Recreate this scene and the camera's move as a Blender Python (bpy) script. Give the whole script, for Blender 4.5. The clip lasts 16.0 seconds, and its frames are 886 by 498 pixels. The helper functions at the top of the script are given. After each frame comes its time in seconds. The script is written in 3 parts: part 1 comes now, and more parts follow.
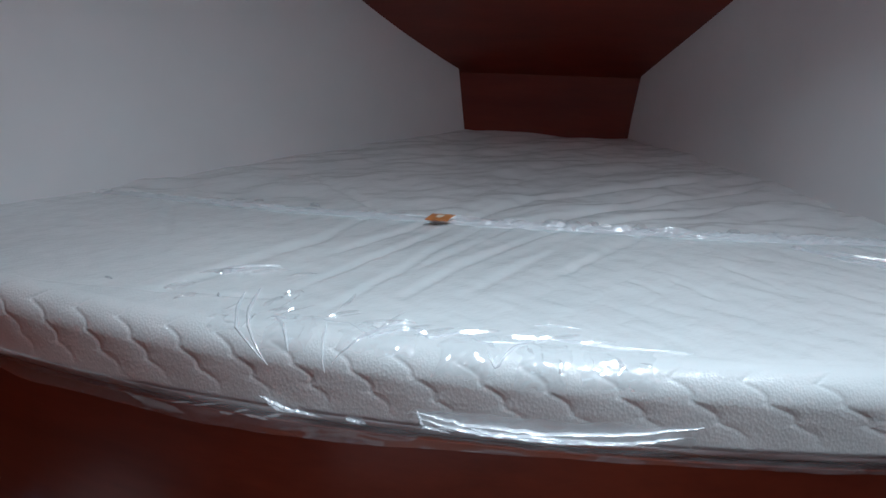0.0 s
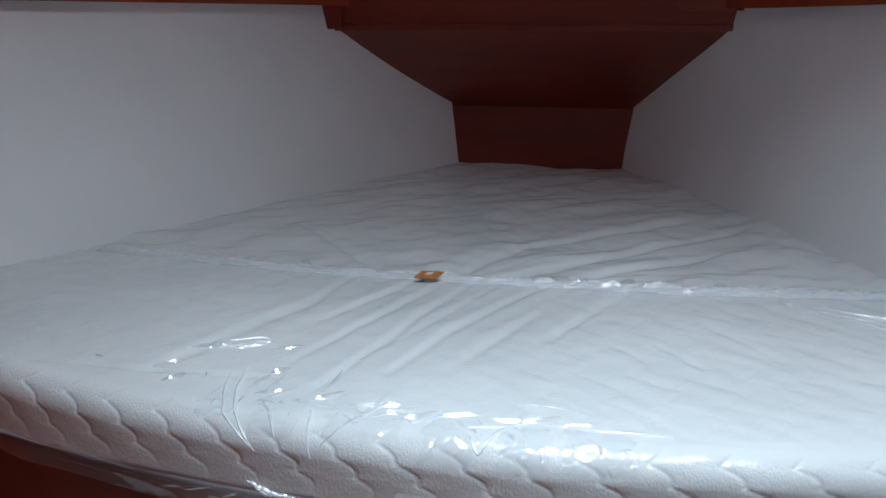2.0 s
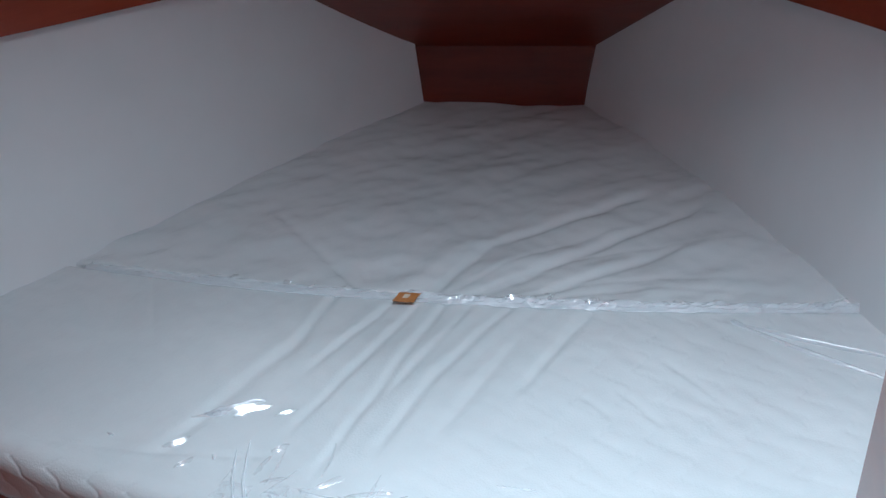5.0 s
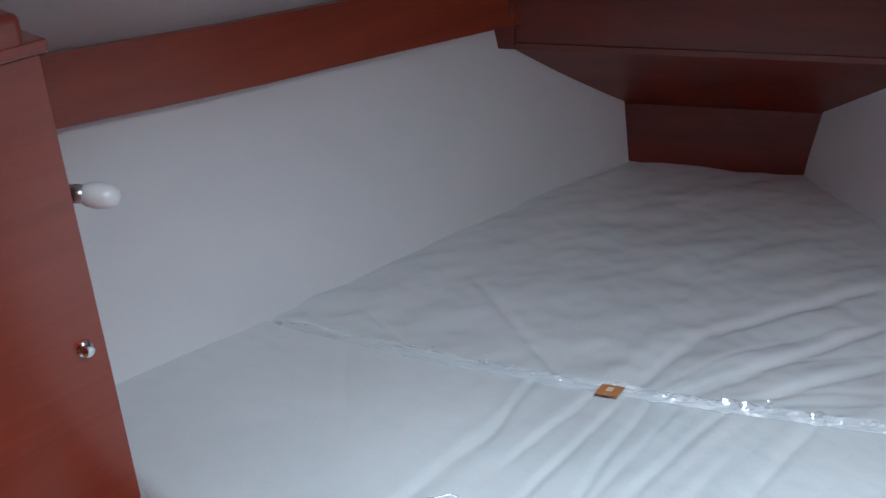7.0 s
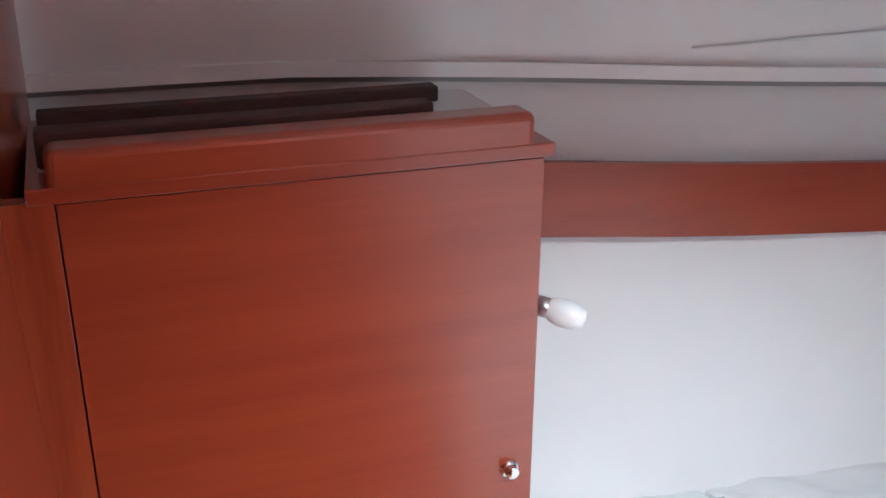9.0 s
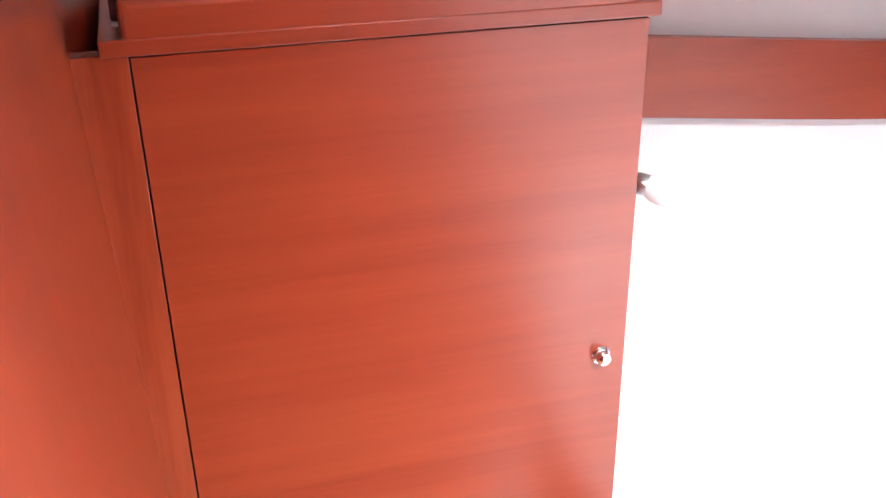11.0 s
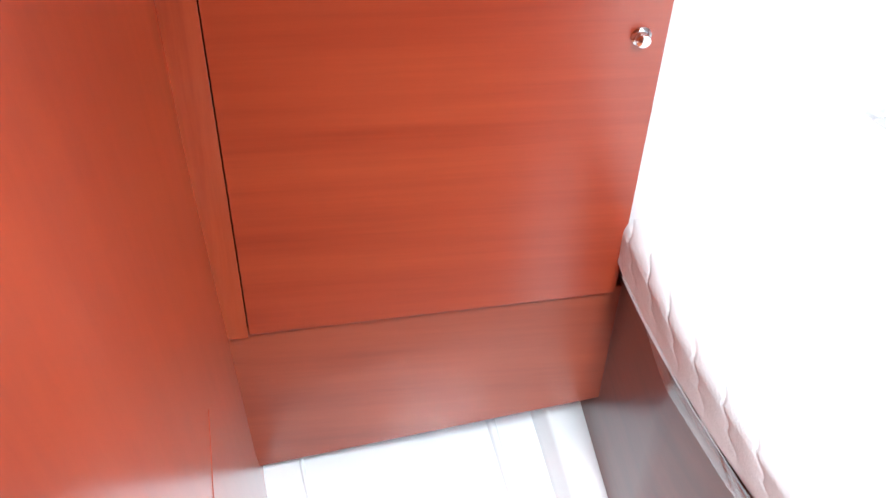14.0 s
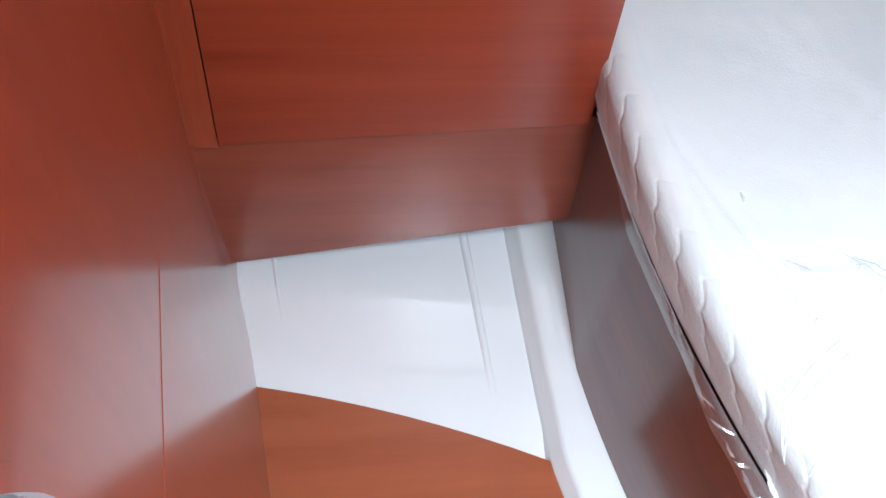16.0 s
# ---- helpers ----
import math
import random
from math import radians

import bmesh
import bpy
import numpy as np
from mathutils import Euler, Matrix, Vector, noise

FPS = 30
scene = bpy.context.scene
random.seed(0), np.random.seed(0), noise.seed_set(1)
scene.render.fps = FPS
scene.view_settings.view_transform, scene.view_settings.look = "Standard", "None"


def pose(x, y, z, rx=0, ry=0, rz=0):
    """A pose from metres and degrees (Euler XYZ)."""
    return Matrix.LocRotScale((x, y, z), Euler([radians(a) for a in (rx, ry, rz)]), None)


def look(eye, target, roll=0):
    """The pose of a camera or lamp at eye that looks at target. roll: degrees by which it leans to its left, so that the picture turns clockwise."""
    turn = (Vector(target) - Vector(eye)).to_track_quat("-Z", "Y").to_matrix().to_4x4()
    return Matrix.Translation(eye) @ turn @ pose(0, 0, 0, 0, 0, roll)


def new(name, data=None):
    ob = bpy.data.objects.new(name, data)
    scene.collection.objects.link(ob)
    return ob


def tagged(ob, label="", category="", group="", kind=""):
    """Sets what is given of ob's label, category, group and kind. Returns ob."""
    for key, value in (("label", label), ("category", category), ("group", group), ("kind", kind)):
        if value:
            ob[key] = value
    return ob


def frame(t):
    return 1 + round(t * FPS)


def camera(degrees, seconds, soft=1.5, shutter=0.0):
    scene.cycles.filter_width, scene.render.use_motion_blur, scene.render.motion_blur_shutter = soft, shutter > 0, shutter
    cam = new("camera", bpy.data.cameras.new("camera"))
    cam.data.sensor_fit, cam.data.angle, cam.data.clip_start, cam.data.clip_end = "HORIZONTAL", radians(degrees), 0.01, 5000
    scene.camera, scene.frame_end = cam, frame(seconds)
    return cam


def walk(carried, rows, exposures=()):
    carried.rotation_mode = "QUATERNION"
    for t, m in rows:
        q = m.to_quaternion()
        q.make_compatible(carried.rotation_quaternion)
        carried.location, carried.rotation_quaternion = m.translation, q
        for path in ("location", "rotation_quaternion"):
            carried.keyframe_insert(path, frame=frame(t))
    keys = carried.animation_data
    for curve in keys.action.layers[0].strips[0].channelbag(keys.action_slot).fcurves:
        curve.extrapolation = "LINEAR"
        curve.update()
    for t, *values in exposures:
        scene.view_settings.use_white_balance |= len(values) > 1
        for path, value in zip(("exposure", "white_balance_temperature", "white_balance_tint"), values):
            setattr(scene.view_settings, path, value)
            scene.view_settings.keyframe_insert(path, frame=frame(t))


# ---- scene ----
cam = camera(46.1, 16.0)
EXPOSURES = [(0, -0.06, 5600, 0), (2, 0.04, 5600, 0), (3.5, 0.3, 5500, 0), (6, -0.02, 5400, 0), (6.5, 0.16, 5420, 0), (7, 0.3, 5450, 0), (7.5, 0.48, 5520, 0), (8, 0.8, 5560, -1), (8.7, 1.30, 5680, -1), (10.6, 2.68, 6080, 5), (13, 2.58, 6060, 5), (14.5, 2.26, 6050, 5), (15.5, 1.84, 6000, 5), (16, 1.33, 5800, 4)]
PATH = [
    (0, (1.746, -0.817, 1.228), (0.637, 0.754, 0.678), 1.3),
    (0.5, (1.768, -0.798, 1.222), (0.583, 0.721, 0.683), 1.0),
    (1, (1.784, -0.8, 1.224), (0.533, 0.671, 0.703), 0.6),
    (1.5, (1.784, -0.8, 1.251), (0.581, 0.716, 0.746), 0.7),
    (2, (1.765, -0.772, 1.376), (0.645, 0.782, 0.8), 0.1),
    (2.5, (1.751, -0.74, 1.593), (0.675, 0.799, 0.905), -0.5),
    (3, (1.724, -0.736, 1.687), (0.694, 0.801, 0.926), 0.4),
    (3.5, (1.683, -0.689, 1.755), (0.679, 0.836, 0.939), -0.1),
    (5.8, (1.682, -0.691, 2.05), (0.772, 0.75, 1.004), -0.1),
    (6, (1.639, -0.694, 2.07), (0.733, 0.758, 1.034), 1.0),
    (6.5, (1.627, -0.66, 2.047), (0.621, 0.754, 1.053), -1.4),
    (7, (1.495, -0.601, 2.028), (0.287, 0.659, 1.052), -2.2),
    (7.5, (1.41, -0.52, 1.997), (0.022, 0.566, 1.051), -2.3),
    (8, (1.38, -0.537, 1.986), (-0.166, 0.455, 1.196), -0.6),
    (8.5, (1.353, -0.543, 1.966), (-0.347, 0.253, 1.277), 0.2),
    (8.7, (1.342, -0.545, 1.962), (-0.408, 0.154, 1.291), 0.0),
    (10.8, (1.26, -0.567, 1.866), (-0.487, -0.067, 1.032), -0.1),
    (11, (1.26, -0.558, 1.86), (-0.475, -0.066, 0.996), -0.5),
    (11.5, (1.269, -0.564, 1.843), (-0.442, -0.112, 0.91), 0.1),
    (12, (1.281, -0.558, 1.819), (-0.396, -0.155, 0.806), 0.7),
    (12.5, (1.279, -0.529, 1.818), (-0.357, -0.19, 0.719), 0.4),
    (13, (1.288, -0.475, 1.827), (-0.291, -0.209, 0.629), 0.8),
    (13.5, (1.275, -0.426, 1.807), (-0.239, -0.198, 0.521), 1.2),
    (14, (1.284, -0.436, 1.797), (-0.179, -0.199, 0.455), 2.7),
    (14.5, (1.322, -0.437, 1.844), (-0.074, -0.188, 0.434), 4.5),
    (15, (1.314, -0.424, 1.868), (0.001, -0.177, 0.38), 6.0),
    (15.5, (1.257, -0.393, 1.862), (0.05, -0.165, 0.284), 6.5),
    (16, (1.186, -0.365, 1.882), (0.085, -0.161, 0.224), 7.4),
]
walk(cam, [(t, look(eye, target, roll)) for t, eye, target, roll in PATH], EXPOSURES)

# ---- light ----
world = bpy.data.worlds.new("sky")
scene.world = world
world.use_nodes = True
wn = world.node_tree.nodes
sky = wn.new("ShaderNodeTexSky")
sky.sky_type, sky.sun_disc = "NISHITA", False
sky.sun_elevation, sky.sun_rotation = radians(50), radians(200)
wn["Background"].inputs[1].default_value = 0.12
world.node_tree.links.new(sky.outputs[0], wn["Background"].inputs[0])


def area_lamp(name, place, target, sx, sy, watts, colour):
    data = bpy.data.lights.new(name, "AREA")
    data.shape, data.size, data.size_y, data.energy, data.color = "RECTANGLE", sx, sy, watts, colour
    ob = new(name, data)
    ob.matrix_world = look(place, target)
    return ob


HATCH = (1.52, 0.13, 0.76, 0.46)          # middle x, y and size of the deck hatch
SALOON_OPENING = (1.6, -1.75, 0.8, 0.7)        # an added, unseen opening behind the doorway
area_lamp("hatch_daylight", (HATCH[0], HATCH[1], 2.66), (HATCH[0], HATCH[1] + 0.02, 0), 0.74, 0.44, 48, (0.93, 0.98, 1.0))
# Fill lamp added to brighten the floor beyond the doorway.
area_lamp("saloon_fill", (SALOON_OPENING[0], SALOON_OPENING[1], 2.36), (SALOON_OPENING[0], SALOON_OPENING[1] + .3, 0), 0.75, 0.65, 2.0, (0.95, 0.98, 1.0))

# ---- materials ----


def nodes_of(name):
    m = bpy.data.materials.new(name)
    m.use_nodes = True
    t = m.node_tree
    return m, t.nodes, t.links, t.nodes["Principled BSDF"]


def ramp(n, stops):
    r = n.new("ShaderNodeValToRGB")
    e = r.color_ramp.elements
    while len(e) < len(stops):
        e.new(0.5)
    for k, (p, c) in enumerate(stops):
        e[k].position, e[k].color = p, (*c, 1)
    return r


def coords(n, l, scale, source="Object", turn=(0, 0, 0)):
    c, m = n.new("ShaderNodeTexCoord"), n.new("ShaderNodeMapping")
    m.inputs["Scale"].default_value = scale
    m.inputs["Rotation"].default_value = turn
    l.new(c.outputs[source], m.inputs[0])
    return m.outputs[0]


def noise_tex(n, l, vec, scale, detail=4, rough=0.55):
    t = n.new("ShaderNodeTexNoise")
    t.inputs["Scale"].default_value, t.inputs["Detail"].default_value, t.inputs["Roughness"].default_value = scale, detail, rough
    l.new(vec, t.inputs["Vector"])
    return t.outputs["Fac"]


def bump(n, l, height, strength, distance, normal=None):
    b = n.new("ShaderNodeBump")
    b.inputs["Strength"].default_value, b.inputs["Distance"].default_value = strength, distance
    l.new(height, b.inputs["Height"])
    if normal is not None:
        l.new(normal, b.inputs["Normal"])
    return b.outputs[0]


def wood(name, stretch, dark, light, rough=0.28, coat=0.6, coat_rough=0.18, relief=0.03):
    """Mahogany veneer under varnish; stretch squeezes the grain across its run."""
    m, n, l, p = nodes_of(name)
    v = coords(n, l, stretch)
    a, b = noise_tex(n, l, v, 1.0, 5, 0.6), noise_tex(n, l, v, 5.0, 5, 0.65)
    mix = n.new("ShaderNodeMath")
    mix.operation = "MULTIPLY_ADD"
    mix.inputs[1].default_value = 0.35
    l.new(b, mix.inputs[0])
    l.new(a, mix.inputs[2])
    mid = tuple((x + y) / 2 for x, y in zip(dark, light))
    r = ramp(n, [(0.42, dark), (0.66, mid), (0.92, light)])
    l.new(mix.outputs[0], r.inputs[0])
    l.new(r.outputs[0], p.inputs["Base Color"])
    p.inputs["Roughness"].default_value = rough
    p.inputs["Coat Weight"].default_value, p.inputs["Coat Roughness"].default_value = coat, coat_rough
    l.new(bump(n, l, b, relief, 0.002), p.inputs["Normal"])
    return m


MAHOGANY_Y = wood("mahogany_veneer", (14, 0.8, 20), (0.22, 0.0245, 0.0075), (0.32, 0.049, 0.0155), 0.3, 0.7, 0.22)
MAHOGANY_Z = wood("mahogany_upright_grain", (14, 14, 1.0), (0.23, 0.030, 0.011), (0.40, 0.078, 0.027), 0.24, 0.8, 0.09, 0.0)
MAHOGANY_BULKHEAD = wood("mahogany_bulkhead_veneer", (6, 6, 0.5), (0.21, 0.0245, 0.008), (0.34, 0.051, 0.0155), 0.30, 0.8, 0.14, 0.0)
MAHOGANY_BULKHEAD.node_tree.nodes["Principled BSDF"].inputs["Coat IOR"].default_value = 1.7      # thick gloss varnish
MAHOGANY_X = wood("mahogany_cross_grain", (1.0, 10, 14), (0.12, 0.017, 0.008), (0.23, 0.042, 0.019), 0.3, 0.5, 0.15)
# Same mahogany with the shade of bow and undersides put into its colour.
MAHOGANY_SHADED = wood("mahogany_shaded_veneer", (2.0, 2.0, 12), (0.105, 0.0105, 0.005), (0.19, 0.024, 0.0095), 0.38, 0.25, 0.18)
MAHOGANY_BASE = wood("mahogany_solid_panel", (10, 1.0, 12), (0.19, 0.031, 0.012), (0.30, 0.060, 0.023), 0.38, 0.25, 0.18, 0.01)
# Front board: colour lowered to carry the shadow below the mattress.
MAHOGANY_BOARD = wood("mahogany_shaded_board", (1.0, 10, 14), (0.09, 0.013, 0.006), (0.17, 0.029, 0.013), 0.33, 0.3, 0.14, 0.01)
TEAK_SOLE = wood("varnished_sole_board", (12, 1.2, 12), (0.28, 0.075, 0.034), (0.37, 0.108, 0.048), 0.22, 0.7, 0.08)


def plain(name, colour, rough, metal=0.0, grain=0.0, scale=60, coat=0.0, spread=0.06):
    m, n, l, p = nodes_of(name)
    v = coords(n, l, (1, 1, 1))
    f = noise_tex(n, l, v, 3.0, 5)
    r = ramp(n, [(0.3, tuple(c * (1 - spread) for c in colour)), (0.7, colour)])
    l.new(f, r.inputs[0])
    l.new(r.outputs[0], p.inputs["Base Color"])
    p.inputs["Roughness"].default_value, p.inputs["Metallic"].default_value = rough, metal
    p.inputs["Coat Weight"].default_value = coat
    if grain:
        g = noise_tex(n, l, v, scale, 3)
        l.new(bump(n, l, g, grain, 0.002), p.inputs["Normal"])
    return m


LINER = plain("white_hull_liner", (0.82, 0.83, 0.845), 0.55, grain=0.12, scale=220)
HEADLINER = plain("white_headliner", (0.72, 0.72, 0.72), 0.5, grain=0.1, scale=160)
GELCOAT = plain("white_gelcoat", (0.80, 0.81, 0.83), 0.12, coat=0.6, spread=0.03)
# Grey of the locker-top lining; on the white shelf liner it paints shade.
GREY_STRIP = plain("liner_shade_and_vinyl", (0.60, 0.59, 0.59), 0.6, grain=0.1, scale=200)
JOINT_GREY = plain("pale_joint", (0.67, 0.67, 0.67), 0.6)
CHROME = plain("chrome", (0.80, 0.80, 0.82), 0.08, metal=1.0, spread=0.02)
STEEL = plain("brushed_steel", (0.62, 0.62, 0.62), 0.28, metal=1.0)
OPAL = plain("opal_lamp_glass", (0.90, 0.91, 0.92), 0.3, coat=0.2, spread=0.01)
# Far darker than the mahogany, so that the rail tops read dark too.
RAIL_WOOD = wood("dark_rail", (10, 1.0, 10), (0.030, 0.010, 0.008), (0.060, 0.018, 0.014), 0.6, 0.0, 0.2)
# Dark grey for the shade that falls under the moulding.
SHADE_GREY = plain("moulding_shade", (0.27, 0.26, 0.265), 0.6)
PALE_PRINT = plain("pale_print", (0.72, 0.62, 0.52), 0.4)
TAPE = plain("orange_tape", (0.55, 0.22, 0.07), 0.35, grain=0.3, scale=90, coat=0.5, spread=0.3)


def ticking(name):
    """Quilted white knit seen through clear film: soft cloth below, crinkled gloss above."""
    m, n, l, p = nodes_of(name)
    v = coords(n, l, (1, 1, 1))
    f = noise_tex(n, l, v, 2.2, 5)
    r = ramp(n, [(0.3, (0.70, 0.715, 0.73)), (0.7, (0.80, 0.81, 0.82))])
    l.new(f, r.inputs[0])
    l.new(r.outputs[0], p.inputs["Base Color"])
    p.inputs["Roughness"].default_value = 0.8
    knit = n.new("ShaderNodeTexVoronoi")
    knit.inputs["Scale"].default_value = 1.0
    l.new(coords(n, l, (250, 250, 190), turn=(0.2, 0.5, 0.8)), knit.inputs["Vector"])
    l.new(bump(n, l, knit.outputs["Distance"], 0.22, 0.0018), p.inputs["Normal"])
    p.inputs["Coat Weight"].default_value, p.inputs["Coat Roughness"].default_value = 0.6, 0.09
    c1 = noise_tex(n, l, coords(n, l, (1.0, 0.55, 1.0), turn=(0, 0, 0.6)), 16, 6, 0.62)
    l.new(bump(n, l, c1, 0.55, 0.012), p.inputs["Coat Normal"])
    return m


TICKING = ticking("quilted_ticking_under_film")


def film_material(name, least, tint=(0.92, 0.95, 1.0), rough=0.06, steady=False, haze=0.0, crinkle=0.6):
    m, n, l, p = nodes_of(name)
    n.remove(p)
    t, g, mix = n.new("ShaderNodeBsdfTransparent"), n.new("ShaderNodeBsdfGlossy"), n.new("ShaderNodeMixShader")
    t.inputs[0].default_value = (*tint, 1)
    g.inputs["Roughness"].default_value = rough
    f, a = n.new("ShaderNodeFresnel"), n.new("ShaderNodeMath")
    f.inputs["IOR"].default_value = 1.5
    a.use_clamp = True
    a.inputs[1].default_value = least
    if steady:
        mix.inputs[0].default_value = least
    else:
        l.new(f.outputs[0], a.inputs[0])
        l.new(a.outputs[0], mix.inputs[0])
    l.new(t.outputs[0], mix.inputs[1])
    l.new(g.outputs[0], mix.inputs[2])
    nz = noise_tex(n, l, coords(n, l, (1, 1, 1)), 45, 4, 0.6)
    l.new(bump(n, l, nz, crinkle, 0.01), g.inputs["Normal"])
    # haze mixes in white colour that paints the film's glints and sheen
    veil, d = n.new("ShaderNodeMixShader"), n.new("ShaderNodeBsdfDiffuse")
    veil.inputs[0].default_value = haze
    d.inputs[0].default_value = (0.8, 0.8, 0.84, 1)
    l.new(mix.outputs[0], veil.inputs[1])
    l.new(d.outputs[0], veil.inputs[2])
    l.new(veil.outputs[0], n["Material Output"].inputs[0])
    return m


FILM_THICK = film_material("bunched_film", 0.16, (0.97, 0.98, 1.0), haze=0.11, crinkle=0.12)
# Half white, so that creases look bright where they catch no light.
FILM_RIDGE = film_material("whitened_creased_film", 0.32, (1.0, 1.0, 1.0), 0.15, True, 0.5, 0.3)

# ---- building helpers ----


def mesh_of(name, bm, material, smooth=False):
    me = bpy.data.meshes.new(name)
    bmesh.ops.recalc_face_normals(bm, faces=bm.faces)
    bm.to_mesh(me)
    bm.free()
    me.materials.append(material)
    if smooth:
        me.shade_smooth()
        me.set_sharp_from_angle(angle=radians(55))
    return me


def part(name, bm, material, parent=None, label="", smooth=False):
    ob = new(name, mesh_of(name, bm, material, smooth))
    if parent is not None:
        ob.parent = parent
        ob.matrix_parent_inverse = parent.matrix_basis.inverted()
    if label:
        tagged(ob, label)
    return ob


def thing(name, place, label, category, group=""):
    ob = new(name)
    ob.empty_display_size = 0.05
    ob.matrix_basis = pose(*place)
    return tagged(ob, label, category, group)


def setting(name, bm, material, label, category, smooth=False):
    return tagged(part(name, bm, material, None, "", smooth), label, category, kind="structure")


def box(x0, x1, y0, y1, z0, z1, bevel=0.0, m=None, seg=2):
    bm = bmesh.new()
    bmesh.ops.create_cube(bm, size=1)
    bmesh.ops.transform(bm, verts=bm.verts, matrix=Matrix.LocRotScale(((x0 + x1) / 2, (y0 + y1) / 2, (z0 + z1) / 2), None, (abs(x1 - x0), abs(y1 - y0), abs(z1 - z0))))
    if bevel:
        bmesh.ops.bevel(bm, geom=bm.edges[:], offset=bevel, segments=seg, profile=0.5, affect="EDGES")
    if m is not None:
        bmesh.ops.transform(bm, verts=bm.verts, matrix=m)
    return bm


def prism(corners, way, bevel=0.0):
    """A flat polygon in space, thickened along the vector way."""
    bm = bmesh.new()
    f = bm.faces.new([bm.verts.new(c) for c in corners])
    out = bmesh.ops.extrude_face_region(bm, geom=[f])
    bmesh.ops.translate(bm, verts=[v for v in out["geom"] if isinstance(v, bmesh.types.BMVert)], vec=way)
    if bevel:
        bmesh.ops.bevel(bm, geom=bm.edges[:], offset=bevel, segments=2, profile=0.5, affect="EDGES")
    return bm


def sheet(rows, thick=None):
    """A grid of points as a surface; thick is a vector or a function of row and column that gives the far side."""
    bm = bmesh.new()
    def lay(grid):
        vs = [[bm.verts.new(p) for p in row] for row in grid]
        for a, b in zip(vs, vs[1:]):
            for k in range(len(a) - 1):
                bm.faces.new((a[k], a[k + 1], b[k + 1], b[k]))
        return vs
    front = lay(rows)
    if thick is not None:
        back = lay([[Vector(p) + thick(i, j) for j, p in enumerate(row)] for i, row in enumerate(rows)])
        rim = [(front[0], back[0]), (front[-1], back[-1]), ([r[0] for r in front], [r[0] for r in back]), ([r[-1] for r in front], [r[-1] for r in back])]
        for a, b in rim:
            for k in range(len(a) - 1):
                bm.faces.new((a[k], a[k + 1], b[k + 1], b[k]))
    return bm


def lathe(profile, m, steps=20):
    """Turns pairs of radius and height round z, then lays the form by m."""
    rows = [[m @ Vector((r * math.cos(a), r * math.sin(a), h)) for a in [2 * math.pi * k / steps for k in range(steps + 1)]] for r, h in profile]
    bm = sheet(rows)
    bmesh.ops.remove_doubles(bm, verts=bm.verts, dist=1e-5)
    return bm


def between(x, xs, ys):
    return float(np.interp(x, xs, ys))


# ---- plan ----
M = 0.68                       # top of the mattresses
BASE = 0.545                   # their underside
PORT = [(-0.36, -0.75), (-0.345, -0.1), (-0.318, 0.24), (-0.262, 0.62), (-0.225, 1.05), (-0.165, 1.59), (-0.094, 1.893)]
STARBOARD = [(0.344, 2.157), (0.765, 1.881), (1.163, 1.576), (1.371, 1.387), (1.72, 1.07), (2.15, 0.60), (2.5, -0.1), (2.6, -0.75)]
FLARE = 0.18


def front_y(x):
    """The aft edge of the berth, bowed towards the cabin sole."""
    x = max(x, 0.0)
    return 0.082 + 0.03 * x + 0.22 * x * x


def front_normal(x):
    s = 0.03 + 0.44 * max(x, 0.0)
    return Vector((s, -1, 0)).normalized()


def seam_y(x):
    d = x + 0.235
    return 0.632 + 0.30 * d + 0.10 * d * d


# ---- hull sides, deckhead, bow ----


def smooth_line(points, per=6):
    """A rounded line through a few plan points."""
    pts = [Vector((*p, 0)) for p in points]
    pts = [2 * pts[0] - pts[1]] + pts + [2 * pts[-1] - pts[-2]]
    out = []
    for a, b, c, d in zip(pts, pts[1:], pts[2:], pts[3:]):
        for k in range(per):
            t = k / per
            out.append(0.5 * (2 * b + (c - a) * t + (2 * a - 5 * b + 4 * c - d) * t * t + (3 * b - a - 3 * c + d) * t ** 3))
    return out + [pts[-2]]


def outward(line, sign):
    out = []
    for k in range(len(line)):
        d = line[min(k + 1, len(line) - 1)] - line[max(k - 1, 0)]
        out.append(sign * Vector((-d.y, d.x, 0)).normalized())
    return out


PORT_LINE, STAR_LINE = smooth_line(PORT), smooth_line(STARBOARD)
PORT_OUT, STAR_OUT = outward(PORT_LINE, 1), outward(STAR_LINE, 1)


def side_point(line, out, k, z, inboard=0.0):
    lean = FLARE * (min(z, 1.55) - M)
    return Vector((line[k].x, line[k].y, z)) + out[k] * (lean - inboard)


def band_low(y):
    return 1.273 - 0.057 * max(y, 0.0)


def mould_z(y):
    return 1.558 - 0.052 * max(y, -0.2)


def star_low(y):
    return 1.196 + 0.13 * (1.9 - min(max(y, 0.6), 1.9))


def hull_side(name, line, out, label):
    zs = [0.05, 0.3, 0.55, 0.68, 0.8, 0.95, 1.1, 1.25, 1.4, 1.56]
    rows = [[side_point(line, out, k, z) for k in range(len(line))] for z in zs]
    return setting(name, sheet(rows, lambda i, j: out[j] * 0.02), LINER, label, "wall", True)


hull_side("wall_port", PORT_LINE, PORT_OUT, "white padded hull lining above the port side of the berth")
hull_side("wall_starboard", STAR_LINE, STAR_OUT, "white padded hull lining above the starboard side of the berth")


